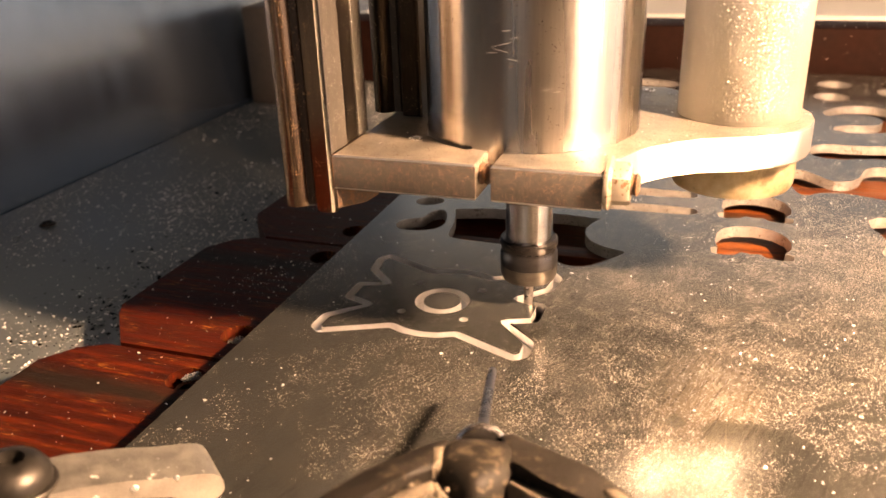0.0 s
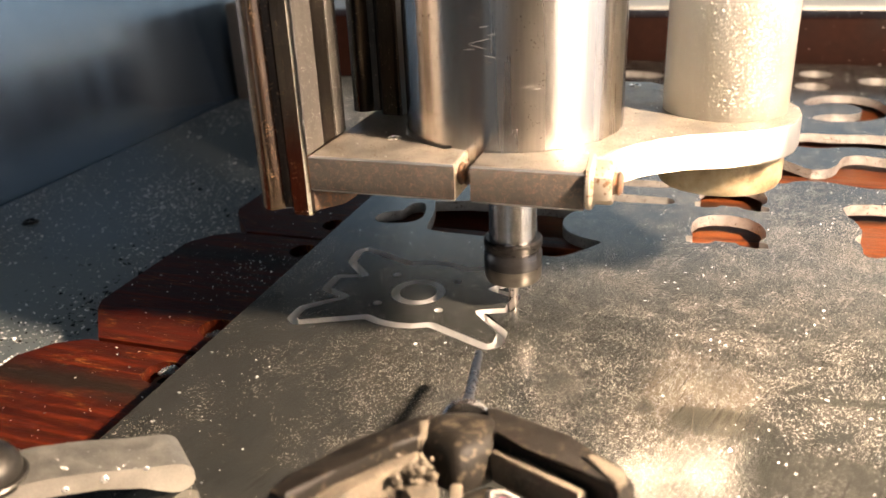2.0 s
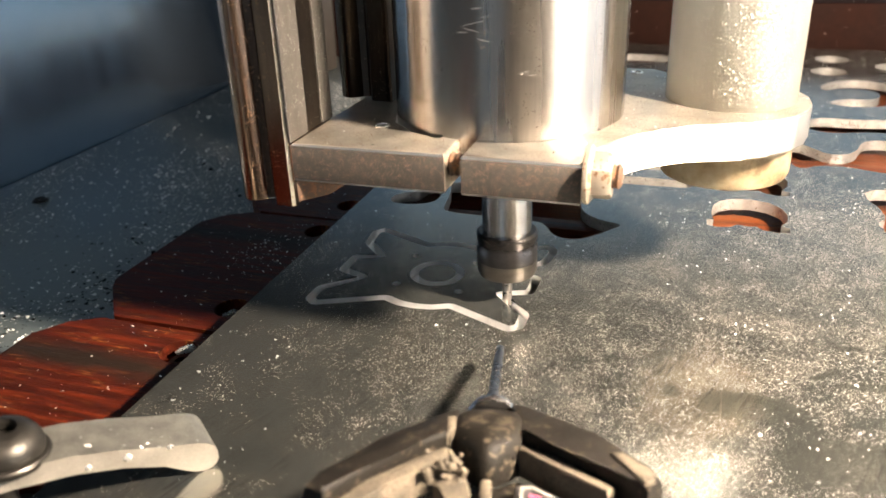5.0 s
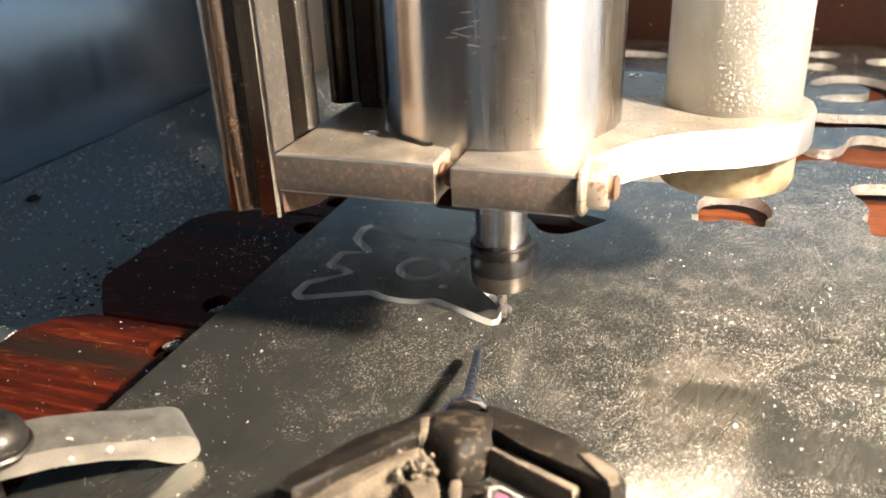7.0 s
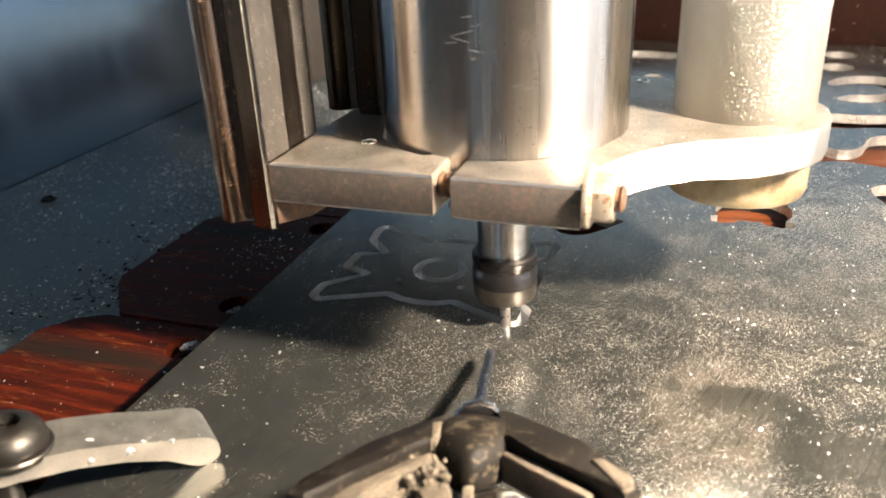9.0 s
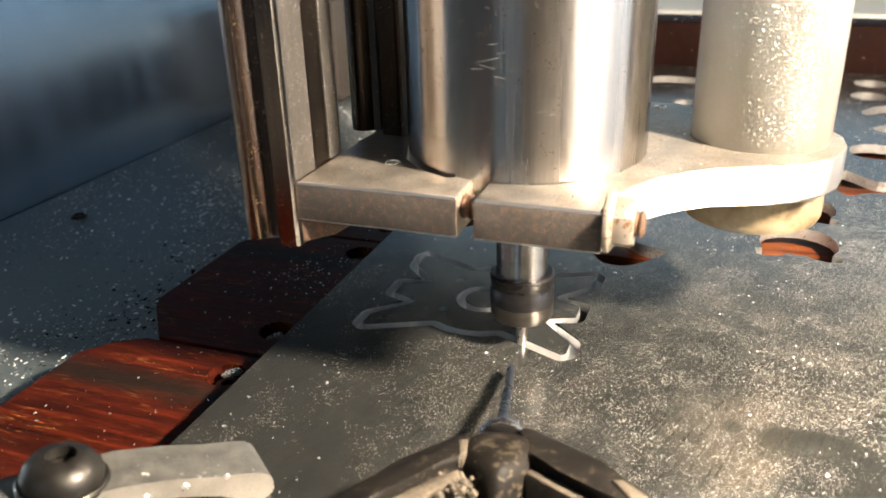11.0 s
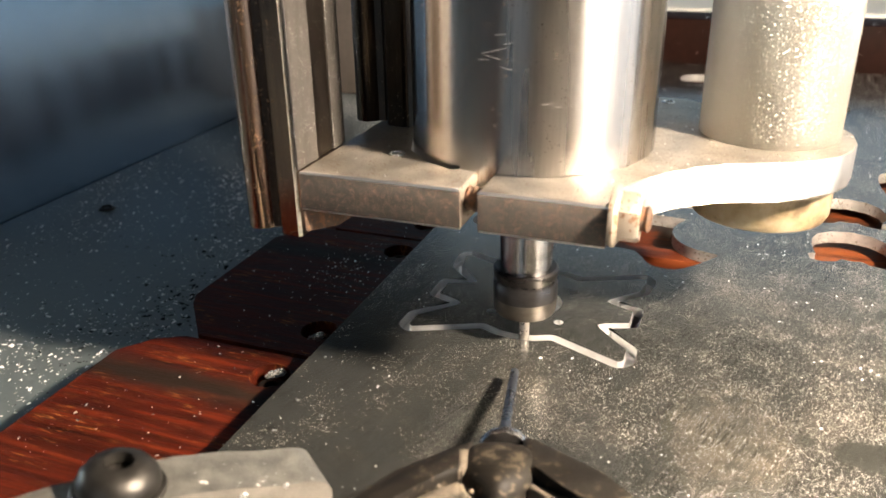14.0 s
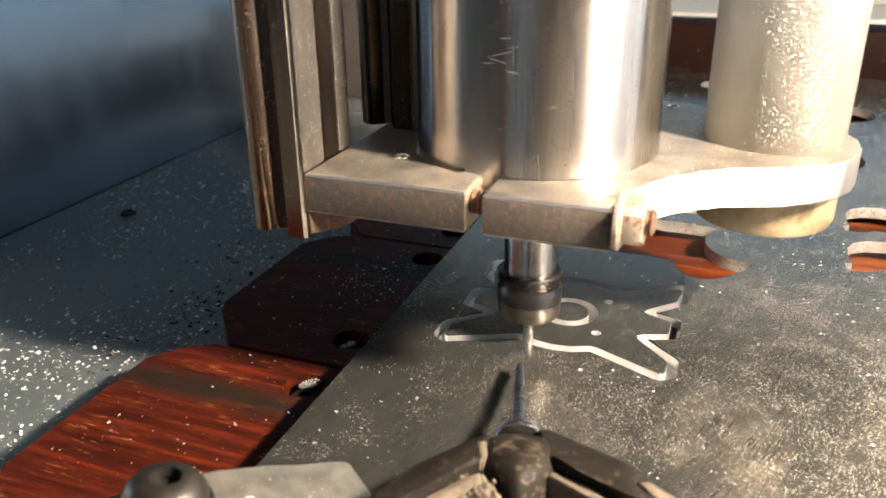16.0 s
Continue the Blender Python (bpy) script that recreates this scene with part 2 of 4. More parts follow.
def plain(name, base, rough, metallic=0.0, var=0.2, scale=80, bump_s=0.1, coat=0.0):
    m, nt, p = nodes_of(name)
    v = coords(nt)
    n = noise_tex(nt, v, scale, 4)
    f = noise_tex(nt, v, scale * 9, 2)
    lo, hi = tuple(c * (1 - var) for c in base), tuple(min(1, c * (1 + var)) for c in base)
    nt.links.new(mix(nt, 0.4, ramp(nt, n, [(0.3, lo), (0.7, hi)]), ramp(nt, f, [(0.3, lo), (0.7, hi)])), p.inputs["Base Color"])
    nt.links.new(ramp(nt, n, [(0.3, g(rough * 0.8)), (0.7, g(min(1, rough * 1.2)))]), p.inputs["Roughness"])
    setin(p, "Metallic", metallic)
    setin(p, "Coat Weight", coat)
    bump(nt, p, f, bump_s, 0.0003)
    return m


M_SHEET = sheet_material()
M_CUT = metal("fresh cut aluminium", (0.88, 0.875, 0.87), 0.38, 0.9, 0.25, 170, (1, 1, 2), 0.25)
# Darker than M_CUT, for every cut face away from the slot.
M_CUT_DARK = metal("darker cut aluminium", (0.46, 0.445, 0.42), 0.45, 0.8, 0.35, 220, (1, 1, 2), 0.4, (0.20, 0.17, 0.14), 900, 0.66)
M_WOOD = wood_material()
M_BED = bed_material()
# Noise drawn out along z paints reflected vertical bands into the steel colour.
M_SPINDLE = metal("brushed steel spindle", (0.43, 0.41, 0.39), 0.25, 1.0, 0.30, 95, (1, 1, 0.04), 0.05, (0.10, 0.07, 0.05), 1900, 0.72, aniso=0.85)
M_PLATE = metal("milled aluminium plate", (0.41, 0.385, 0.34), 0.40, 0.85, 0.38, 140, (1, 1, 1), 0.5, (0.20, 0.15, 0.10), 1500, 0.64)
M_MILLED = metal("milled aluminium edge", (0.80, 0.79, 0.77), 0.42, 0.95, 0.06, 60, (8, 8, 0.6), 0.12, aniso=0.8)
# Plate aluminium with rust specks; shade of front and underside put into the colour.
M_PLATE_SHADE = metal("shade-dark aluminium face", (0.064, 0.058, 0.052), 0.52, 0.75, 0.35, 900, (1, 1, 1), 0.9, (0.30, 0.18, 0.12), 5600, 0.65)
M_RAIL = metal("oiled steel rail", (0.27, 0.19, 0.145), 0.22, 1.0, 0.5, 60, (3, 3, 0.05), 0.06, (0.24, 0.15, 0.09), 2200, 0.70)
M_RAIL_SIDE = metal("grey steel side rail", (0.165, 0.150, 0.135), 0.36, 0.9, 0.35, 60, (3, 3, 0.2), 0.3, (0.70, 0.67, 0.62), 3000, 0.70)
# Steel with the shade of rear column and groove put into its colour.
M_RAIL_DARK = metal("darkened steel", (0.075, 0.06, 0.048), 0.32, 1.0, 0.3, 30, (3, 3, 0.4), 0.08, (0.42, 0.36, 0.28), 2400, 0.73)
M_STEEL = metal("turned steel", (0.55, 0.54, 0.53), 0.22, 1.0, 0.12, 90, (1, 1, 5), 0.05, aniso=0.8)
M_COLLET = metal("blackened steel", (0.055, 0.052, 0.052), 0.30, 0.9, 0.25, 90, (1, 1, 4), 0.08)
M_COLLET_RIM = metal("worn blackened steel", (0.13, 0.118, 0.105), 0.34, 0.9, 0.25, 120, (1, 1, 4), 0.1)
M_CUTTER = metal("carbide cutter", (0.55, 0.51, 0.48), 0.3, 1.0, 0.15, 500, (1, 1, 1), 0.1)
M_RUST = metal("rusty zinc bolt", (0.47, 0.42, 0.35), 0.42, 0.85, 0.25, 260, (1, 1, 1), 0.4, (0.20, 0.105, 0.055), 900, 0.64)
M_RUST_DEEP = metal("rust", (0.062, 0.034, 0.020), 0.75, 0.1, 0.4, 500, (1, 1, 1), 0.8, (0.13, 0.055, 0.022), 900, 0.58)
M_TUBE = tube_material()
M_CAP, _nt, _p = nodes_of("yellowed plastic")
_v = coords(_nt)
_n = noise_tex(_nt, _v, 130, 5, 0.65)
_nt.links.new(ramp(_nt, _n, [(0.36, (0.22, 0.15, 0.085)), (0.50, (0.52, 0.40, 0.23)), (0.66, (0.66, 0.57, 0.42))]), _p.inputs["Base Color"])
setin(_p, "Roughness", 0.30)
setin(_p, "Transmission Weight", 0.65)
setin(_p, "IOR", 1.35)
M_BLACK = metal("black plastic", (0.008, 0.0065, 0.005), 0.58, 0.0, 0.5, 130, (1, 1, 1), 0.5, (0.045, 0.036, 0.025), 520, 0.62)
M_DUSTY = plain("dust-caked plastic", (0.085, 0.069, 0.050), 0.9, 0.0, 0.8, 190, 0.9)
M_CHROME = metal("chromed ring", (0.80, 0.80, 0.82), 0.22, 1.0, 0.1, 300, (1, 1, 1), 0.05)
M_NEEDLE = metal("dark steel needle", (0.20, 0.20, 0.22), 0.28, 1.0, 0.2, 300, (1, 1, 1), 0.05)
M_BOLT = metal("black oxide bolt", (0.045, 0.042, 0.038), 0.42, 0.8, 0.3, 200, (1, 1, 1), 0.12)
M_STRAP = metal("cast aluminium clamp", (0.36, 0.35, 0.31), 0.40, 0.85, 0.35, 220, (1, 1, 1), 0.6, (0.72, 0.71, 0.67), 700, 0.72)
# Lighter copy of the clamp metal: lamplight on its +x side, as colour.
M_STRAP_LIT = metal("lamp-lit aluminium side", (0.44, 0.41, 0.36), 0.42, 0.7, 0.25, 160, (1, 1, 1), 0.4)
M_SCRATCH = metal("scored steel", (0.68, 0.66, 0.63), 0.5, 1.0, 0.3, 300)
M_CHIP = plain("aluminium chips", (0.90, 0.89, 0.85), 0.28, 0.8, 0.15, 900, 0.0)
M_BED_CHIP = plain("bright flakes", (0.93, 0.93, 0.92), 0.35, 0.0, 0.06, 900, 0.0)
M_STUCK = plain("pale chips on plastic", (0.74, 0.73, 0.70), 0.5, 0.0, 0.35, 900, 0.0)
M_PANEL = metal("satin steel panel", (0.235, 0.325, 0.43), 0.22, 0.9, 0.05, 9, (6, 6, 0.3), 0.03)
M_BOARD = plain("dark stained board", (0.075, 0.062, 0.052), 0.6, 0.0, 0.25, 30, 0.2)
M_BEAM = plain("brown wooden beam", (0.016, 0.0058, 0.004), 0.62, 0.0, 0.45, 25, 0.3)
for _m, _level in ((M_WOOD, 0.10), (M_BEAM, 0.06), (M_BLACK, 0.18)):
    setin(_m.node_tree.nodes["Principled BSDF"], "Specular IOR Level", _level)
M_FRAME = plain("white window frame", (0.74, 0.74, 0.70), 0.45, 0.0, 0.05, 40, 0.05)
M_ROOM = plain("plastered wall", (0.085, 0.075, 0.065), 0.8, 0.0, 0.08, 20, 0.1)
M_FLOOR = plain("concrete floor", (0.09, 0.085, 0.08), 0.8, 0.0, 0.2, 15, 0.2)
M_GANTRY = metal("grey gantry casting", (0.25, 0.25, 0.25), 0.45, 0.7, 0.15, 40, (1, 1, 1), 0.1)
M_PINK = plain("pink print", (0.33, 0.07, 0.13), 0.5)
M_PALE = plain("pale print", (0.27, 0.255, 0.24), 0.5)
M_LABEL = plain("dark label", (0.05, 0.05, 0.055), 0.35)
M_BULB, _nt, _p = nodes_of("glowing bulb")
setin(_p, "Emission Color", (1.0, 0.87, 0.72, 1))
setin(_p, "Emission Strength", 1640.0)
M_GLASS, _nt, _p = nodes_of("window glass")
setin(_p, "Transmission Weight", 1.0)
setin(_p, "Roughness", 0.0)
setin(_p, "IOR", 1.45)


# ---- building ----
def finish(name, bm, material, parent=None, label="", smooth=35):
    bmesh.ops.recalc_face_normals(bm, faces=bm.faces[:])
    me = bpy.data.meshes.new(name)
    bm.to_mesh(me)
    bm.free()
    me.materials.append(material)
    if smooth:
        me.shade_smooth()
        me.set_sharp_from_angle(angle=radians(smooth))
    ob = new(name, me)
    if parent:
        ob.parent = parent
    if label:
        tagged(ob, label)
    return ob


part = finish


def empty(name, place=(0, 0, 0)):
    ob = new(name)
    ob.empty_display_size = 0.02
    ob.location = place
    return ob


def box(bm, x0, x1, y0, y1, z0, z1, bev=0.0, seg=2):
    res = bmesh.ops.create_cube(bm, size=1)
    vs = res["verts"]
    for v in vs:
        v.co = Vector(((x0 + x1) / 2 + v.co.x * (x1 - x0), (y0 + y1) / 2 + v.co.y * (y1 - y0), (z0 + z1) / 2 + v.co.z * (z1 - z0)))
    if bev:
        es = list({e for v in vs for e in v.link_edges})
        bmesh.ops.bevel(bm, geom=es, offset=bev, segments=seg, profile=0.5, affect="EDGES")
    return bm


def prism(bm, poly, z0, z1, bev=0.0, seg=2):
    """Extrude a flat outline from z0 to z1."""
    low = [bm.verts.new((x, y, z0)) for x, y in poly]
    top = [bm.verts.new((x, y, z1)) for x, y in poly]
    n = len(poly)
    ft = bm.faces.new(top)
    fl = bm.faces.new(low[::-1])
    for i in range(n):
        bm.faces.new((low[i], low[(i + 1) % n], top[(i + 1) % n], top[i]))
    if bev:
        bmesh.ops.bevel(bm, geom=list(ft.edges) + list(fl.edges), offset=bev, segments=seg, profile=0.5, affect="EDGES")
    return bm


def lathe(bm, prof, seg=48, cx=0.0, cy=0.0, cap=True):
    """Turn a profile of (radius, z) round the z axis."""
    rings = []
    for r, z in prof:
        rings.append([bm.verts.new((cx + r * math.cos(2 * math.pi * i / seg), cy + r * math.sin(2 * math.pi * i / seg), z)) for i in range(seg)])
    for a, b in zip(rings, rings[1:]):
        for i in range(seg):
            j = (i + 1) % seg
            bm.faces.new((a[i], a[j], b[j], b[i]))
    if cap:
        bm.faces.new(rings[0][::-1])
        bm.faces.new(rings[-1])
    return bm


def turn_to_x(bm, place):
    """Lay what was turned round z along x, and move it to its place."""
    bmesh.ops.transform(bm, matrix=Matrix.Translation(place) @ Matrix.Rotation(radians(90), 4, "Y"), verts=bm.verts[:])
    return bm


def circle(cx, cy, r, n=40):
    return [(cx + r * math.cos(2 * math.pi * i / n), cy + r * math.sin(2 * math.pi * i / n)) for i in range(n)]


def rounded(poly, times=2, cut=0.25):
    """Cut the corners of a closed outline."""
    for _ in range(times):
        out = []
        n = len(poly)
        for i in range(n):
            (ax, ay), (bx, by) = poly[i], poly[(i + 1) % n]
            out += [(ax + (bx - ax) * cut, ay + (by - ay) * cut), (bx - (bx - ax) * cut, by - (by - ay) * cut)]
        poly = out
    return poly


def soften(poly, reach, steps=3):
    """Round every corner of a closed outline within a short reach of it."""
    out = []
    n = len(poly)
    for i in range(n):
        a, b, c = (Vector((*poly[(i + k) % n], 0)) for k in (-1, 0, 1))
        p = b + (a - b).normalized() * min(reach, (a - b).length * 0.45)
        q = b + (c - b).normalized() * min(reach, (c - b).length * 0.45)
        for k in range(steps + 1):
            u = k / steps
            w = (1 - u) ** 2 * p + 2 * u * (1 - u) * b + u * u * q
            out.append((w.x, w.y))
    return out


def offset(poly, d):
    """Move a closed outline outwards (counter-clockwise, d > 0) or inwards."""
    out = []
    n = len(poly)
    for i in range(n):
        a, b, c = (Vector((*poly[(i + k) % n], 0)) for k in (-1, 0, 1))
        u, w = (b - a).normalized(), (c - b).normalized()
        n1, n2 = Vector((u.y, -u.x, 0)), Vector((w.y, -w.x, 0))
        m = (n1 + n2)
        m = m / max(0.5, m.dot(n1)) if m.length > 1e-6 else n1
        out.append((b.x + m.x * d, b.y + m.y * d))
    return out


def mm(poly):
    return [(x / 1000, y / 1000) for x, y in poly]


def inside(x, y, poly):
    hit = False
    n = len(poly)
    for i in range(n):
        (ax, ay), (bx, by) = poly[i], poly[(i + 1) % n]
        if (ay > y) != (by > y) and x < (bx - ax) * (y - ay) / (by - ay) + ax:
            hit = not hit
    return hit


def sheet_mesh(loops, z0, z1):
    """A flat sheet between z0 and z1 whose outlines are filled by turns (hole, island, hole)."""
    cu = bpy.data.curves.new("outline", "CURVE")
    cu.dimensions, cu.fill_mode, cu.extrude = "2D", "BOTH", (z1 - z0) / 2
    for lp in loops:
        sp = cu.splines.new("POLY")
        sp.points.add(len(lp) - 1)
        for pt, (x, y) in zip(sp.points, lp):
            pt.co = (x, y, 0, 1)
        sp.use_cyclic_u = True
    ob = bpy.data.objects.new("outline", cu)
    scene.collection.objects.link(ob)
    dg = bpy.context.evaluated_depsgraph_get()
    me = bpy.data.meshes.new_from_object(ob.evaluated_get(dg))
    bpy.data.objects.remove(ob)
    bpy.data.curves.remove(cu)
    me.transform(Matrix.Translation((0, 0, (z0 + z1) / 2)))
    return me


# ---- the machine bed and the room ----
Z_WOOD, Z_BED = -0.0086, -0.022

bm = bmesh.new()
box(bm, -0.2735, 0.75, -0.75, 0.56, -0.040, Z_BED, 0.0015)
bed = tagged(finish("machine_bed", bm, M_BED), "worn blue-grey steel machine bed sprinkled with chips", "machine bed", kind="structure")

bm = bmesh.new()
lathe(bm, [(0.0048, -0.0065), (0.0048, -0.0005), (0.0030, 0.0012), (0.0024, 0.0012), (0.0024, -0.002)], 20)
screw = tagged(finish("bed_screw", bm, M_BOLT), "dark socket screw sunk in the machine bed", "screw")
screw.location = (-0.2375, 0.091, Z_BED)

bm = bmesh.new()
LEAN = 0.098
prism(bm, [(-0.2765 + LEAN * 0.30, -0.30), (-0.2765 - LEAN * 0.36, 0.36), (-0.2965 - LEAN * 0.36, 0.36), (-0.2965 + LEAN * 0.30, -0.30)], -0.72, 0.90, 0.001)
bmesh.ops.transform(bm, matrix=Matrix.Rotation(radians(90), 4, "X"), verts=bm.verts[:])
tagged(finish("side_panel", bm, M_PANEL), "leaning blue-grey sheet-metal panel along the machine bed", "panel", kind="structure")

bm = bmesh.new()
box(bm, -0.2690, -0.215, 0.345, 0.40, Z_BED, 0.052, 0.002)
tagged(finish("wooden_block", bm, M_BOARD), "dark brown wooden block on the corner of the bed", "wooden block")

bm = bmesh.new()
box(bm, -0.262, 0.75, 0.436, 0.475, Z_BED, 0.030, 0.002)
tagged(finish("back_beam", bm, M_BEAM), "red-brown wooden beam behind the aluminium sheet", "wooden beam", kind="structure")


def wall(name, x0, x1, y0, y1, z0, z1, mat, words):
    b = bmesh.new()
    box(b, x0, x1, y0, y1, z0, z1)
    return tagged(finish(name, b, mat), words, "wall", kind="structure")


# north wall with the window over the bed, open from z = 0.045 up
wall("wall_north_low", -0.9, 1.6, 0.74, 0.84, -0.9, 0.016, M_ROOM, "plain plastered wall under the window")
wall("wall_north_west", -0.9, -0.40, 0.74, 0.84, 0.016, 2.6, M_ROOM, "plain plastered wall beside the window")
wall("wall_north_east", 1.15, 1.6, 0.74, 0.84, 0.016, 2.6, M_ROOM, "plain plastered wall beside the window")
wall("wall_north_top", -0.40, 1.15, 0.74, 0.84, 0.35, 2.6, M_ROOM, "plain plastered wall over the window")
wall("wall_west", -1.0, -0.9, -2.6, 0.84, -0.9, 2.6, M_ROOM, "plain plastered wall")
# South and east openings are unseen, added to hold the fill lamps.
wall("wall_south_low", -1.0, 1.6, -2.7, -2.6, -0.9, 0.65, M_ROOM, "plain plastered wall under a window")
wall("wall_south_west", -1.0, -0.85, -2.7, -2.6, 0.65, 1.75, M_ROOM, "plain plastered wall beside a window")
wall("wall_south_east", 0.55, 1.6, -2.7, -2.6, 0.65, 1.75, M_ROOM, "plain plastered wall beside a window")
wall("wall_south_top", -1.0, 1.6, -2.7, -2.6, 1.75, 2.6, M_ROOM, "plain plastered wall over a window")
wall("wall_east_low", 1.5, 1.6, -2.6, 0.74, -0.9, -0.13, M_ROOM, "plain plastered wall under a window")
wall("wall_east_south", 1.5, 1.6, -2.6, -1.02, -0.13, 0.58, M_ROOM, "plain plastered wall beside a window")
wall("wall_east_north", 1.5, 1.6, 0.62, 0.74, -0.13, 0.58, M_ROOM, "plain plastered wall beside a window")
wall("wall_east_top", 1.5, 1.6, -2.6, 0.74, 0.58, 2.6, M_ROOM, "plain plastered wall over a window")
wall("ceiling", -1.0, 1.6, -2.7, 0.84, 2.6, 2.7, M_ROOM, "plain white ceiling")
wall("floor", -1.0, 1.6, -2.7, 0.84, -1.0, -0.9, M_FLOOR, "grey concrete floor")

win = tagged(empty("window_1", (0.37, 0.76, 0.6)), "white framed window over the machine bed", "window", kind="structure")


def win_part(name, mat, x0, x1, y0, y1, z0, z1, bev=0.002):
    b = bmesh.new()
    box(b, x0 - 0.37, x1 - 0.37, y0 - 0.76, y1 - 0.76, z0 - 0.6, z1 - 0.6, bev)
    return part(name, b, mat, win)


win_part("window_sill", M_FRAME, -0.42, 1.17, 0.60, 0.745, 0.004, 0.016)
win_part("bottom_rail", M_FRAME, -0.40, 1.15, 0.70, 0.76, 0.0162, 0.040)
win_part("top_rail", M_FRAME, -0.40, 1.15, 0.72, 0.76, 0.31, 0.35)
win_part("stile", M_FRAME, -0.40, -0.35, 0.722, 0.76, 0.0402, 0.308)
win_part("stile", M_FRAME, 1.10, 1.15, 0.722, 0.76, 0.0402, 0.308)
win_part("sealing_strip", M_BOARD, -0.35, 1.10, 0.728, 0.74, 0.0402, 0.0445, 0.0)
pane = win_part("pane", M_GLASS, -0.35, 1.10, 0.738, 0.742, 0.045, 0.308, 0.0)
pane.visible_shadow = False

# ---- spoilboard strips ----
PITCH, WIDE = 0.0955, 0.0935


def strip_outline(length=0.60):
    w = WIDE
    pts = [(-0.102, 0.0), (length, 0.0), (length, w), (-0.104, w), (-0.113, w - 0.005), (-0.120, w - 0.015), (-0.120, 0.024), (-0.117, 0.018)]
    return pts


HOLE_X = -0.0655
strips = []
for k in range(-3, 5):
    y0 = -0.0185 + k * PITCH
    loops = [[(x, y) for x, y in strip_outline()], circle(HOLE_X, WIDE - 0.0115, 0.0062, 24), circle(HOLE_X, 0.0155, 0.0062, 24)]
    upper = sheet_mesh(loops, -0.006, 0.0)
    lower = sheet_mesh(loops[:1], Z_BED - Z_WOOD, -0.0062)
    b = bmesh.new()
    b.from_mesh(upper)
    b.from_mesh(lower)
    st = tagged(finish("spoilboard_strip", b, M_WOOD, smooth=30), "dark red hardwood spoilboard strip with chamfered end", "wooden strip", "spoilboard strips")
    st.location = (0.0015 * math.sin(k * 2.3), y0, Z_WOOD)
    strips.append(st)
    for hy in (WIDE - 0.0115, 0.0155):
        b = bmesh.new()
        lathe(b, [(0.0044, 0.0), (0.0044, 0.0020), (0.0038, 0.0027), (0.0022, 0.0027), (0.0020, 0.0012)], 18)
        s2 = tagged(finish("strip_screw", b, M_BOLT), "dark screw sunk in the hardwood strip", "screw", "strip screws")
        s2.location = (HOLE_X + st.location.x, y0 + hy, Z_WOOD - 0.006)

# ---- the aluminium sheet ----
HALF = [(0, 0), (5.5, 0.6), (11, 3.0), (32, -6.2), (34.8, -3.8), (34.6, 3.6), (24, 14.8), (33, 18.2), (33, 28.4), (24, 31.8), (33, 41), (34.2, 50.5), (31.8, 53.6), (11, 44.6), (5.5, 46.8), (0, 47.3)]
PATH = HALF + [(-x, y) for x, y in HALF[-2:0:-1]]
PATH = soften(mm(PATH), 0.0010, 2)
SLOT_OUT, SLOT_IN = offset(PATH, 0.0016), offset(PATH, -0.0016)
RING = (-0.0004, 0.0236)

# cut-outs left by parts that were milled before
eared = [(-14.5, -15.5), (-10.5, -16.5), (-6, -15.5), (-4, -12.5), (0, -13.5), (3, -12.8), (5, -15.6), (10, -17), (14.6, -16), (14.8, -12), (11.8, -10), (14.2, -5), (14.4, 1), (12.5, 7.5), (8, 12.5), (1, 14.8), (-6, 13.6), (-11, 9.8), (-13.2, 4), (-13.4, -4), (-12.4, -9.5), (-15, -10.5)]
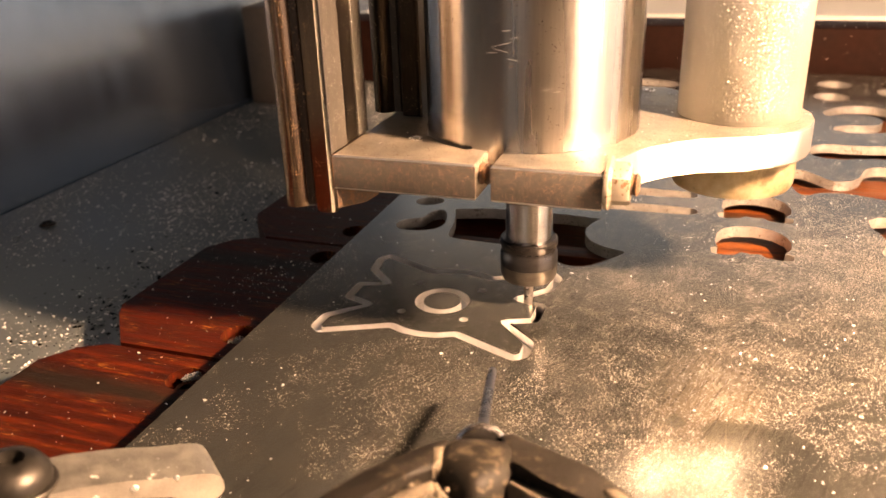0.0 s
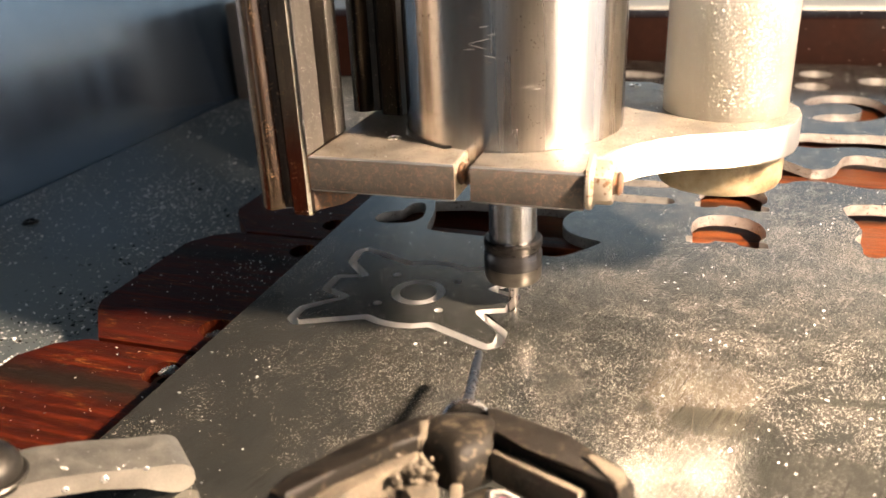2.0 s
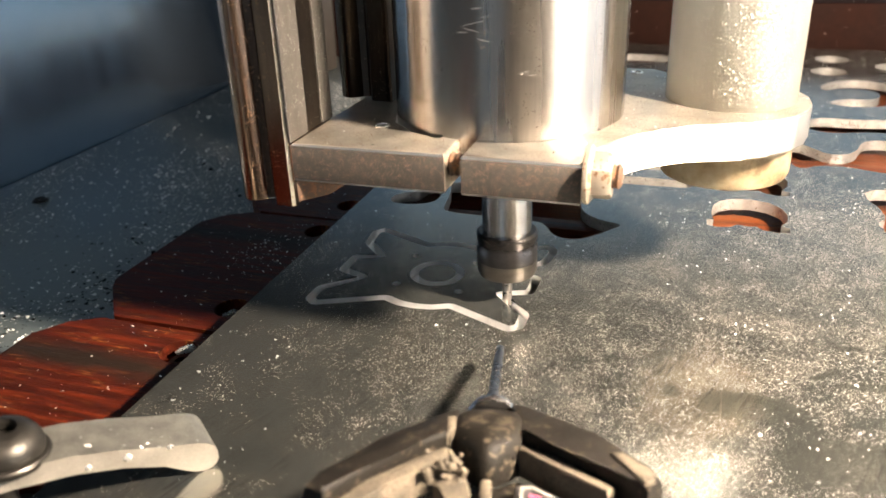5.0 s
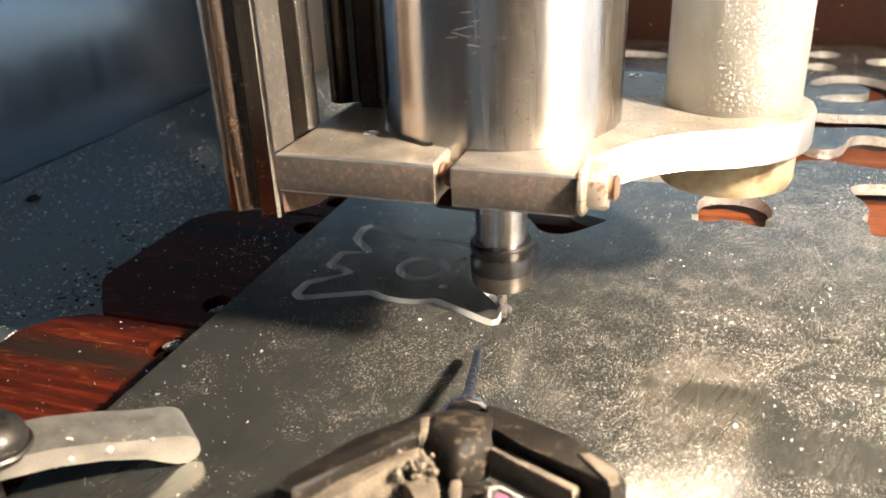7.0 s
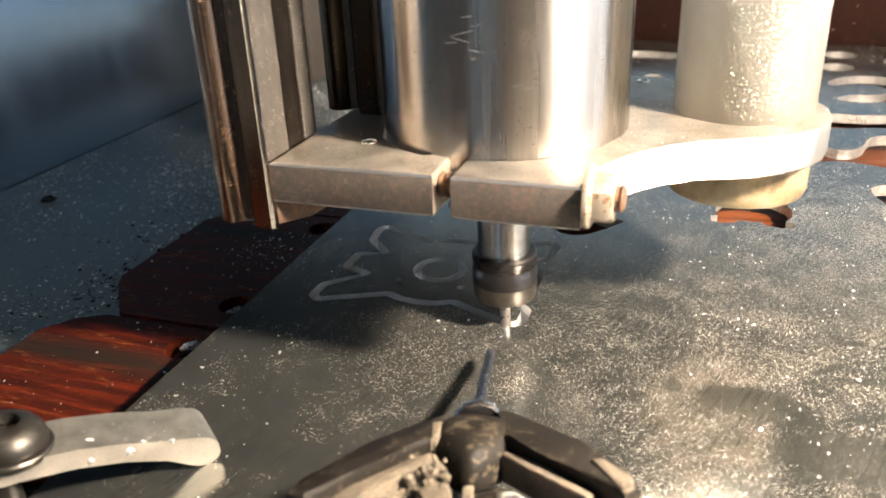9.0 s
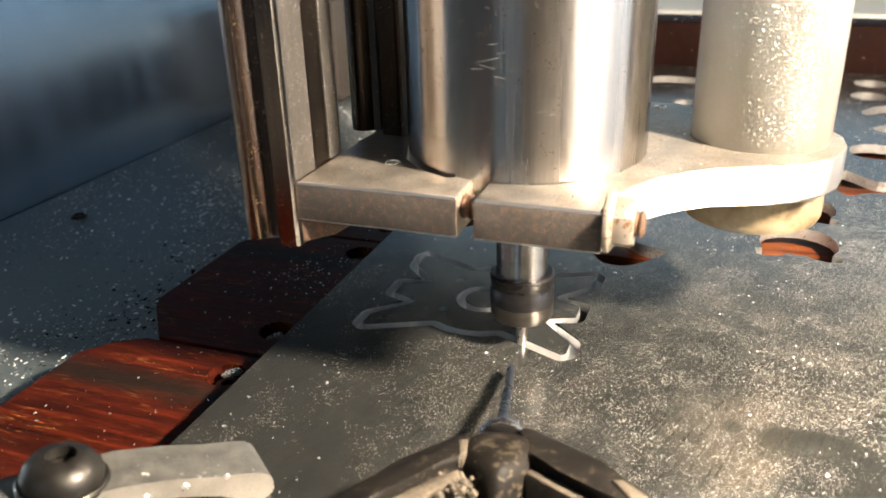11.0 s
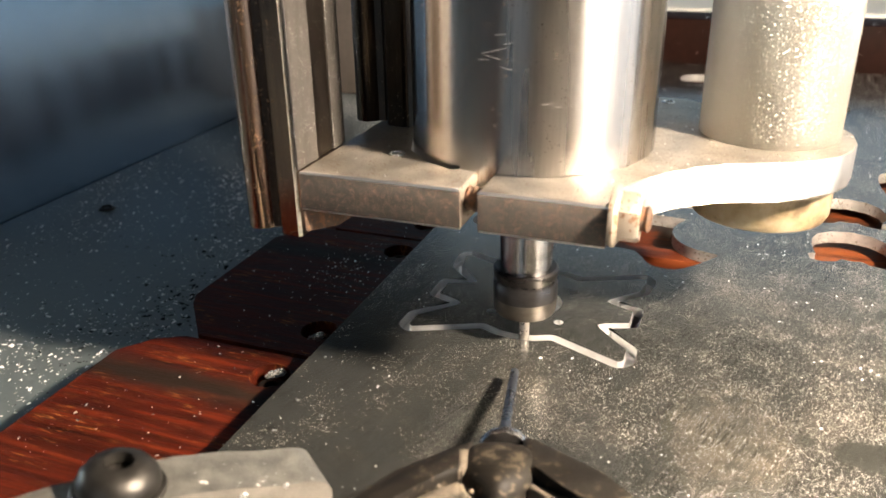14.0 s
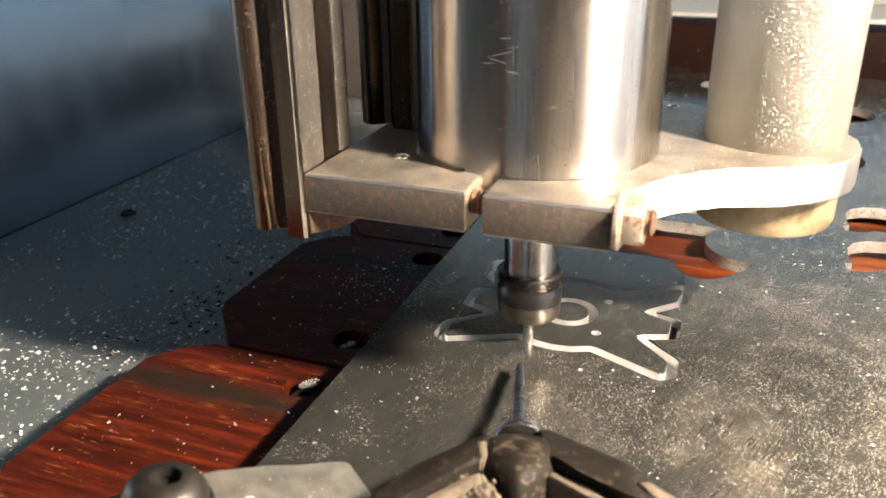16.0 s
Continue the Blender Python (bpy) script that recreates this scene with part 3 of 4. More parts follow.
HOLES = [
    rounded(mm([(-24, 112), (-19, 96), (-17, 80), (-15, 76.5), (7, 75.5), (24, 75.5), (27.5, 71), (31, 64.5), (36.3, 62), (42, 63.5), (47, 69), (52.5, 76.5), (54.5, 80), (50, 81.5), (45.5, 83), (40.5, 86.5), (37, 92), (35.6, 99), (37, 106), (41, 113.5)]), 1),
    rounded(mm([(-42, 84), (-41.5, 90), (-37, 93.5), (-33, 95), (-32.5, 103), (-28.5, 106.5), (-25, 103), (-22.5, 94), (-22, 87), (-26, 82), (-34, 80), (-39, 80.5)]), 2),
    rounded(mm([(-44, 112), (-42, 119), (-34, 121), (-30, 116), (-33, 111), (-39, 109)]), 2),
    rounded(mm([(18, 124.5), (74, 124.5), (78, 127.5), (78, 131), (74, 134), (18, 134)]), 1),
    rounded(mm([(18, 145), (73, 145), (77, 148), (77, 151.5), (73, 154.5), (18, 154.5)]), 1),
    [(x + 0.0995, y + 0.1032) for x, y in mm(eared)],
    [(x + 0.1010, y + 0.1415) for x, y in mm(eared)],
    rounded(mm([(144, 139), (160, 143), (176, 139), (182, 126), (178, 108), (168, 99), (152, 86.5), (146, 87.5), (147, 97), (144.5, 104), (149, 109), (147.5, 121), (144.5, 127)]), 1),
    rounded(mm([(118, 165), (122, 160.5), (129, 167), (140, 168), (150, 164), (160, 161), (172, 165), (184, 176), (186, 190), (178, 205), (166, 208), (160, 210.5), (153, 208), (150, 203), (147, 191), (141, 184), (134, 184), (129, 191), (122, 199), (117, 195), (116, 180)]), 1),
    rounded(mm([(128, 222), (140, 218), (158, 224), (176, 221), (190, 228), (188, 240), (170, 248), (150, 244), (136, 246), (127, 238)]), 2),
    rounded(mm([(140, 276), (150, 270), (166, 272), (182, 284), (186, 305), (180, 326), (165, 334), (150, 330), (139, 314), (142, 303), (152, 312), (166, 312), (172, 298), (164, 286), (150, 287)]), 2),
    circle(0.148, 0.354, 0.0105, 28), circle(0.153, 0.391, 0.0105, 28), circle(0.188, 0.372, 0.0115, 28),
    circle(0.040, 0.312, 0.0058, 22),
    rounded(mm([(14, 360), (50, 364), (56, 372), (50, 384), (16, 388), (10, 374)]), 2),
    rounded(mm([(62, 300), (100, 296), (116, 312), (108, 336), (84, 342), (64, 330)]), 2),
    rounded(mm([(-40, 210), (-10, 204), (30, 212), (34, 240), (10, 262), (-30, 254)]), 2),
    rounded(mm([(56, 205), (92, 200), (104, 222), (92, 248), (62, 250), (50, 226)]), 2),
    rounded(mm([(205, 120), (228, 126), (232, 150), (214, 162), (200, 148)]), 2),
    rounded(mm([(206, 226), (238, 220), (246, 250), (224, 268), (204, 254)]), 2),
]
EDGE = [(-0.0518, -0.45), (0.42, -0.45), (0.42, 0.424), (-0.0545, 0.424), (-0.0535, 0.10)]
small = [circle(x / 1000, y / 1000, 0.0015, 14) for x, y in ((-11.2, 12.8), (10.6, 12.7), (-12.4, 34.8), (10.6, 34.3))]
upper = sheet_mesh([EDGE, SLOT_OUT] + HOLES, -0.0034, 0.0)
lower = sheet_mesh([EDGE] + HOLES, -0.0046, -0.0034)
bm = bmesh.new()
for me, z in ((upper, -0.0034), (lower, -0.0034)):
    b = bmesh.new()
    b.from_mesh(me)
    bmesh.ops.delete(b, geom=[f for f in b.faces if all(abs(w.co.z - z) < 1e-5 for w in f.verts)], context="FACES")
    b.to_mesh(me)
    b.free()
    bm.from_mesh(me)
bm.faces.new([bm.verts.new((x, y, -0.0034)) for x, y in SLOT_OUT])
bmesh.ops.remove_doubles(bm, verts=bm.verts[:], dist=2e-6)
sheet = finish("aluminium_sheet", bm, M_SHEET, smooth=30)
made = [sheet]
for name, loops in (("bracket_blank", [SLOT_IN, circle(*RING, 0.0094, 48)] + small), ("centre_disc", [circle(*RING, 0.0064, 48)])):
    b = bmesh.new()
    b.from_mesh(sheet_mesh(loops, -0.0034, 0.0))
    made.append(part(name, b, M_SHEET, sheet, smooth=30))
for ob in made:
    ob.data.materials.append(M_CUT)
    ob.data.materials.append(M_CUT_DARK)
    for poly in ob.data.polygons:
        if abs(poly.normal.z) < 0.5 or poly.center.z < -0.002:
            poly.material_index = 1 if abs(poly.center.x) < 0.042 and -0.012 < poly.center.y < 0.060 else 2
tagged(sheet, "dusty aluminium sheet with milled slots and cut-outs", "metal sheet")

# supports that carry the sheet a little above the strips
for k in range(-2, 4):
    b = bmesh.new()
    box(b, -0.035, 0.40, -0.0145 + k * PITCH, -0.0045 + k * PITCH, Z_WOOD, -0.0047, 0.0003)
    tagged(finish("packing_strip", b, M_WOOD), "thin red wooden packing strip under the sheet", "wooden strip", "packing strips")

# ---- chips ----
rng = random.Random(7)


def chips(name, count, spot, words, big=1.0, mat=M_CHIP):
    """Small curled flakes, scattered on a surface."""
    verts, faces = [], []
    while count > 0:
        place = spot()
        if place is None:
            continue
        count -= 1
        x, y, z = place
        a = rng.uniform(0, 6.283)
        ln = big * (0.00013 + 0.00045 * rng.random() ** 3.5)
        wd = ln * rng.uniform(0.35, 0.9)
        tilt = rng.uniform(-0.9, 0.9) * ln
        c, s = math.cos(a), math.sin(a)
        k = len(verts)
        for u, w, h in ((-ln, -wd * rng.uniform(0.1, 1), 0), (ln, -wd, tilt), (ln * rng.uniform(0, 0.9), wd, abs(tilt) + ln * 0.2), (-ln * 0.9, wd, ln * 0.15)):
            verts.append((x + u * c - w * s, y + u * s + w * c, z + max(0.0, h) + 0.00002))
        verts.append((x, y, z))
        faces += [(k, k + 1, k + 2, k + 3), (k, k + 4, k + 1), (k + 1, k + 4, k + 2), (k + 2, k + 4, k + 3), (k + 3, k + 4, k)]
    me = bpy.data.meshes.new(name)
    me.from_pydata(verts, [], faces)
    me.materials.append(mat)
    return tagged(new(name, me), words, "metal chips", kind="stuff")


def on_sheet():
    x, y = rng.uniform(-0.051, 0.26), rng.uniform(-0.16, 0.42)
    if noise.noise((x * 22, y * 22, 0.3)) + 0.2 + 3 * max(x, -0.02) < rng.random():
        return None
    if any(inside(x, y, h) for h in HOLES) or (inside(x, y, SLOT_OUT) and not inside(x, y, SLOT_IN)):
        return None
    if inside(x, y, SLOT_IN) and rng.random() < 0.8:
        return None
    return x, y, 0.0


def on_bed():
    x, y = -0.27 + 0.15 * rng.random(), rng.uniform(-0.12, 0.43)
    if y < 0.05 and rng.random() < 0.55:
        return None
    if x > -0.1205 or noise.noise((x * 16, y * 16, 4.3)) + 0.45 < rng.random():
        return None
    return x, y, Z_BED


def by_strips():
    x, y = -0.121 - abs(rng.gauss(0, 0.022)), rng.uniform(-0.03, 0.20)
    if x < -0.19 or noise.noise((x * 30, y * 30, 2.2)) + 0.3 < rng.random():
        return None
    return x, y, Z_BED


def on_wood():
    x, y = rng.uniform(-0.118, -0.055), rng.uniform(-0.10, 0.16)
    if rng.random() < 0.4:
        x, y = rng.gauss(-0.078, 0.010), rng.gauss(0.040, 0.014)
        if x > -0.056:
            return None
    frac = (y + 0.0185) % PITCH
    if frac < 0.026 and x < -0.10 or frac > 0.078 and x < -0.10 or frac > WIDE:
        return None
    if math.hypot(x - HOLE_X, frac - WIDE + 0.0115) < 0.0075 or math.hypot(x - HOLE_X, frac - 0.0155) < 0.0075:
        return None
    return x, y, Z_WOOD


def on_beam():
    x = rng.uniform(-0.05, 0.45)
    if rng.random() < 0.5:
        return x, rng.uniform(0.438, 0.474), 0.030
    return x, 0.4355, rng.uniform(-0.018, 0.028)


chips("beam_chips", 420, on_beam, "pale metal chips stuck to the wooden beam", 1.8)
chips("sheet_chips", 3600, on_sheet, "tiny bright aluminium chips strewn over the sheet")
chips("bed_chips", 10500, on_bed, "bright aluminium chips strewn over the machine bed", 1.6, M_BED_CHIP)
chips("bed_crumbs", 420, by_strips, "dark crumbs lying on the bed beside the strips", 2.2, M_BLACK)
chips("wood_chips", 620, on_wood, "pale metal chips on the red wood", 1.0)

# larger flakes lodged in the screw holes
for x, y, turn in ((-0.0662, -0.0292, 20), (-0.0672, -0.0030, 35)):
    b = bmesh.new()
    prism(b, mm([(-3.2, -0.9), (-0.8, -1.5), (2.7, -1.1), (3.3, 0.2), (2.0, 1.2), (-1.8, 1.0)]), 0.0, 0.0016, 0.0003)
    fl = tagged(finish("metal_flake", b, M_CHIP), "pale metal flake lodged in a screw hole", "metal flake", "metal flakes")
    fl.matrix_world = pose(x, y, Z_WOOD - (0.0016 if turn == 20 else 0.0036), 8, -12, turn)

# ---- strap clamp ----
clamp = tagged(empty("strap_clamp", (-0.0228, -0.0797, 0)), "arched cast aluminium strap clamp bolted down on the sheet", "clamp")
ARCH = [(0.0, 0.0022, 0.0044), (0.0007, 0.0010, 0.0060), (0.0020, 0.0002, 0.0072), (0.0036, 0.0, 0.0079), (0.0056, 0.0006, 0.0086), (0.0078, 0.0020, 0.0092), (0.012, 0.0050, 0.0104), (0.020, 0.0084, 0.0133), (0.030, 0.0112, 0.0160), (0.042, 0.0128, 0.0176), (0.055, 0.0134, 0.0182), (0.070, 0.0132, 0.0180)]
bm = bmesh.new()
rows = []
for u, lo, hi in ARCH:
    w = 0.0068
    rows.append([bm.verts.new((-w, -u, lo)), bm.verts.new((w, -u, lo)), bm.verts.new((w, -u, hi)), bm.verts.new((-w, -u, hi))])
for a, b in zip(rows, rows[1:]):
    for i in range(4):
        j = (i + 1) % 4
        bm.faces.new((a[i], a[j], b[j], b[i]))
bm.faces.new(rows[0][::-1])
bm.faces.new(rows[-1])
bmesh.ops.bevel(bm, geom=[e for e in bm.edges if e.calc_face_angle(0) > 0.6], offset=0.0006, segments=2, profile=0.5, affect="EDGES")
arm = part("strap", bm, M_STRAP, clamp)
arm.data.materials.append(M_STRAP_LIT)
# Faces turned to the lamp get the lit copy.
for poly in arm.data.polygons:
    if poly.normal.x > 0.35:
        poly.material_index = 1
bm = bmesh.new()
lathe(bm, [(0.0088, 0.0178), (0.0092, 0.0184), (0.0092, 0.0192), (0.0088, 0.0197), (0.0076, 0.0197)], 32)
washer = part("washer", bm, M_BOLT, clamp)
bm = bmesh.new()
lathe(bm, [(0.0080, 0.0196), (0.0082, 0.0206), (0.0076, 0.0226), (0.0062, 0.0243), (0.0044, 0.0252), (0.0030, 0.0254)], 32, cap=False)
bmesh.ops.create_circle(bm, cap_ends=True, segments=6, radius=0.0030, matrix=Matrix.Translation((0, 0, 0.0228)))
lathe(bm, [(0.0030, 0.0254), (0.0029, 0.0229)], 32, cap=False)
head = part("bolt_head", bm, M_BOLT, clamp, "black button-head socket bolt")
for o in (washer, head):
    o.location = (0, -0.0440, -0.0012)
    o.rotation_euler = (radians(-8), 0, 0)
bm = bmesh.new()
lathe(bm, [(0.0030, -0.0070), (0.0030, 0.020)], 16)
stud = part("stud", bm, M_BOLT, clamp)
stud.location = (0, -0.0440, 0)
for u, w, r in ((0.010, 0.0068, 0.0007), (0.019, 0.0068, 0.0010), (0.027, 0.0068, 0.0008)):
    b = bmesh.new()
    bmesh.ops.create_icosphere(b, subdivisions=2, radius=r)
    o = part("pit", b, M_CHIP, clamp)
    o.location, o.scale = (w, -u, 0.0085 + u * 0.12), (0.4, 1, 1)
clamp.rotation_euler = (0, 0, radians(-40))

# ---- spindle carriage ----
carriage = tagged(empty("spindle_carriage"), "steel milling spindle in a clamp plate on vertical guide rails", "milling spindle")
ZT, ZB = 0.0613, 0.0510

bm = bmesh.new()
lathe(bm, [(0.0312, ZT - 0.004), (0.0325, ZT - 0.003), (0.0325, 0.300), (0.0300, 0.302)], 96, 0.0, 0.0028)
body = part("spindle_body", bm, M_SPINDLE, carriage, "brushed steel spindle housing with painted reflection streaks and fine scratches")

for az, z, ln, tl in ((-92, 0.0908, 0.0062, 14), (-93, 0.0893, 0.0046, -12), (-86, 0.0868, 0.0044, -9), (-85.5, 0.0926, 0.0034, 12), (-90, 0.0944, 0.0028, 6), (-97, 0.0886, 0.0032, 4), (-84, 0.0888, 0.0014, -6), (-82, 0.0884, 0.0012, 5), (-70, 0.0790, 0.0030, 9), (-66, 0.0782, 0.0022, 5)):
    b = bmesh.new()
    n = 6
    for i in range(n):
        u = (i / (n - 1) - 0.5) * ln
        a = radians(az) + u / 0.0325
        h = 0.00009 * math.sin(math.pi * (i + 0.3) / n)
        for k in (-1, 1):
            b.verts.new((0.03258 * math.cos(a), 0.0028 + 0.03258 * math.sin(a), z + u * math.tan(radians(tl)) + k * h))
    b.verts.ensure_lookup_table()
    for i in range(n - 1):
        b.faces.new((b.verts[2 * i], b.verts[2 * i + 2], b.verts[2 * i + 3], b.verts[2 * i + 1]))
    part("scratch", b, M_SCRATCH, body, "pale scratch")

prng = random.Random(5)
verts, faces = [], []
for _ in range(120):
    az, z = radians(prng.gauss(-131, 3.0) if prng.random() < 0.7 else prng.uniform(-125, -40)), prng.uniform(0.068, 0.150)
    r = 0.00008 + 0.00022 * prng.random() ** 3
    for k in range(6):
        a = az + r * math.cos(k * math.pi / 3) / 0.0325
        verts.append((0.03256 * math.cos(a), 0.0028 + 0.03256 * math.sin(a), z + r * math.sin(k * math.pi / 3)))
    faces.append(tuple(range(len(verts) - 6, len(verts))))
me = bpy.data.meshes.new("pits")
me.from_pydata(verts, [], faces)
me.materials.append(M_RUST_DEEP)
pits = new("pits", me)
pits.parent = body
tagged(pits, "small dark corrosion pits", kind="stuff")

bm = bmesh.new()
lathe(bm, [(0.0118, ZB - 0.012), (0.0118, ZT)], 40, 0.0, 0.0)
part("spindle_flange", bm, M_RAIL_DARK, carriage)
bm = bmesh.new()
lathe(bm, [(0.0072, 0.022), (0.0076, 0.0225), (0.0076, 0.040), (0.0076, ZT)], 40)
part("spindle_nose", bm, M_STEEL, carriage, "bright turned steel spindle nose")
bm = bmesh.new()
lathe(bm, [(0.0080, 0.0242), (0.0088, 0.0242), (0.0094, 0.0236), (0.0094, 0.0218), (0.0090, 0.0212), (0.0090, 0.0196), (0.0094, 0.0190), (0.0094, 0.0150)][::-1], 48)
nut = part("collet_nut", bm, M_COLLET, carriage, "blackened steel collet nut")
bm = bmesh.new()
lathe(bm, [(0.0030, 0.0094), (0.0078, 0.0094), (0.0087, 0.0099), (0.0092, 0.0112), (0.0094, 0.01495)], 48)
part("rim", bm, M_COLLET_RIM, nut)
bm = bmesh.new()
lathe(bm, [(0.0012, -0.0024), (0.00155, -0.0022), (0.00155, 0.0150)], 20)
part("cutter", bm, M_CUTTER, carriage, "slim carbide end mill running in the slot")

PLATE_L = mm([(-47.3, -42.1), (-5.3, -42.1), (-5.3, -24), (-12, -30), (-20, -26), (-28, -18), (-32.4, -6), (-33, 8), (-30, 20), (-22, 30), (-10, 35.5), (0, 60), (-47.5, 60)])
PLATE_R = mm([(-1.0, -42.1), (28.7, -42.1), (28.7, -31), (31, -28), (34, -20.5), (38.2, -13.5), (43.5, -8.4), (50, -4.6), (57.5, -1.8), (65, 1.0), (71.5, 4.6), (77.2, 10.2), (81, 17.2), (82.6, 24.5), (82.2, 32.5), (79, 40.5), (73.5, 47), (66, 50.6), (58, 51.2), (48, 49.6), (41, 54), (36, 60), (0, 60), (0, 36.5), (14, 33.6), (25, 25), (31.5, 13), (33, 0), (29, -14), (20, -24.5), (10, -29.5), (-1.0, -30)])
plate = tagged(empty("clamp_plate"), "thick milled aluminium clamp plate, slit and spotted with rust")
plate.parent = carriage
bm = bmesh.new()
prism(bm, PLATE_L, ZB, ZT, 0.0006)
jaws = [part("jaw", bm, M_PLATE, plate)]
bm = bmesh.new()
prism(bm, PLATE_R, ZB, ZT, 0.0006)
jaws.append(part("jaw", bm, M_PLATE, plate))
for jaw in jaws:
    jaw.data.materials.append(M_PLATE_SHADE)
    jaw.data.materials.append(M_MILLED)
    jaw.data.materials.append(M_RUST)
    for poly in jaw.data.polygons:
        # Underside and front face get the plate metal with shade painted in.
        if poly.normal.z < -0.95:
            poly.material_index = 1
        # Front bevels take the brightest metal: an edge highlight put into the colour.
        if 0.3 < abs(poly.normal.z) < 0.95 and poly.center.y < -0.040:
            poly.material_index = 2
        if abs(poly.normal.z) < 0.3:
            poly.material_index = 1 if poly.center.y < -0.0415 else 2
            if -0.0056 < poly.center.x < -0.0008 and poly.center.y < 0.0:
                poly.material_index = 3
for x, y in ((-0.0298, -0.0216), (0.0305, 0.0535)):
    b = bmesh.new()
    lathe(b, [(0.0021, ZT - 0.0002), (0.0021, ZT + 0.0003), (0.0015, ZT + 0.0003), (0.0014, ZT - 0.0001)], 20, x, y)
    part("dowel", b, M_CHIP, plate)

def on_plate():
    x, y = rng.uniform(-0.046, 0.082), rng.uniform(-0.041, 0.050)
    if math.hypot(x, y - 0.0028) < 0.0335 or math.hypot(x - 0.0603, y - 0.0288) < 0.0190 or rng.random() < 0.25 + 0.6 * (x < 0.02):
        return None
    if not inside(x, y, offset(PLATE_L, -0.001)) and not inside(x, y, PLATE_R):
        return None
    return x, y, ZT


dusting = chips("plate_chips", 420, on_plate, "fine bright chips lying on the clamp plate", 0.7)
dusting.parent = plate
del dusting["category"]

bolt = empty("clamp_bolt", (0.0287, -0.0365, 0.0572))
bolt.parent = carriage
tagged(bolt, "rusty zinc-plated clamping bolt with flange nut")
bm = bmesh.new()
lathe(bm, [(0.0068, 0.0001), (0.0072, 0.0004), (0.0072, 0.0013), (0.0058, 0.0022)], 32)
part("washer", turn_to_x(bm, (0, 0, 0)), M_RUST, bolt)
bm = bmesh.new()
lathe(bm, [(0.0056, 0.0018), (0.0060, 0.0022), (0.0060, 0.0058), (0.0054, 0.0066), (0.0034, 0.0066)], 6)
part("nut", turn_to_x(bm, (0, 0, 0)), M_RUST, bolt)
bm = bmesh.new()
prof = [(0.0030, -0.070)]
for i in range(98):
    prof.append((0.0031 if i % 2 else 0.0026, -0.0695 + i * 0.0008))
prof.append((0.0022, 0.0088))
lathe(bm, prof, 20)
part("threaded_rod", turn_to_x(bm, (0, 0, 0)), M_RUST_DEEP, bolt)

# dust tube standing in the plate's ring
bm = bmesh.new()
lathe(bm, [(0.0160, 0.0440), (0.0178, 0.0436), (0.0185, 0.0446), (0.0185, 0.30), (0.0166, 0.30), (0.0166, 0.0446)], 64, 0.0603, 0.0288, cap=False)
bm.faces.ensure_lookup_table()
tube = part("dust_tube", bm, M_TUBE, carriage, "frosted plastic extraction tube speckled with stuck chips")
trng = random.Random(11)
verts, faces = [], []
while len(verts) < 4 * 15000:
    az, z = trng.gauss(-42, 30), 0.0625 + 0.075 * trng.random() ** 0.8
    if not -130 < az < 60 or noise.noise((az * 0.035, z * 60, 1.7)) * 0.5 + 0.75 < trng.random():
        continue
    ln, th = 0.00008 + 0.00020 * trng.random() ** 2.5, trng.uniform(0, 3.14)
    wd = ln * trng.uniform(0.2, 0.45)
    for u, w, h in ((-ln, -wd, 0), (ln, -wd * 0.6, 0.3), (ln * 0.7, wd, 0.5), (-ln * 0.8, wd * 0.7, 0.2)):
        a, r = radians(az) + (u * math.cos(th) - w * math.sin(th)) / 0.0185, 0.01855 + h * ln
        verts.append((0.0603 + r * math.cos(a), 0.0288 + r * math.sin(a), z + u * math.sin(th) + w * math.cos(th)))
    faces.append(tuple(range(len(verts) - 4, len(verts))))
me = bpy.data.meshes.new("stuck_swarf")
me.from_pydata(verts, [], faces)
me.materials.append(M_STUCK)
stuck = new("stuck_swarf", me)
stuck.parent = tube
tagged(stuck, "tiny pale chips stuck to the tube", kind="stuff")
bm = bmesh.new()
lathe(bm, [(0.0120, 0.0374), (0.0160, 0.0376), (0.0182, 0.0384), (0.0191, 0.0402), (0.0192, 0.0508)], 64, 0.0603, 0.0288)
part("end_cap", bm, M_CAP, carriage, "yellowed plastic foot of the extraction tube")


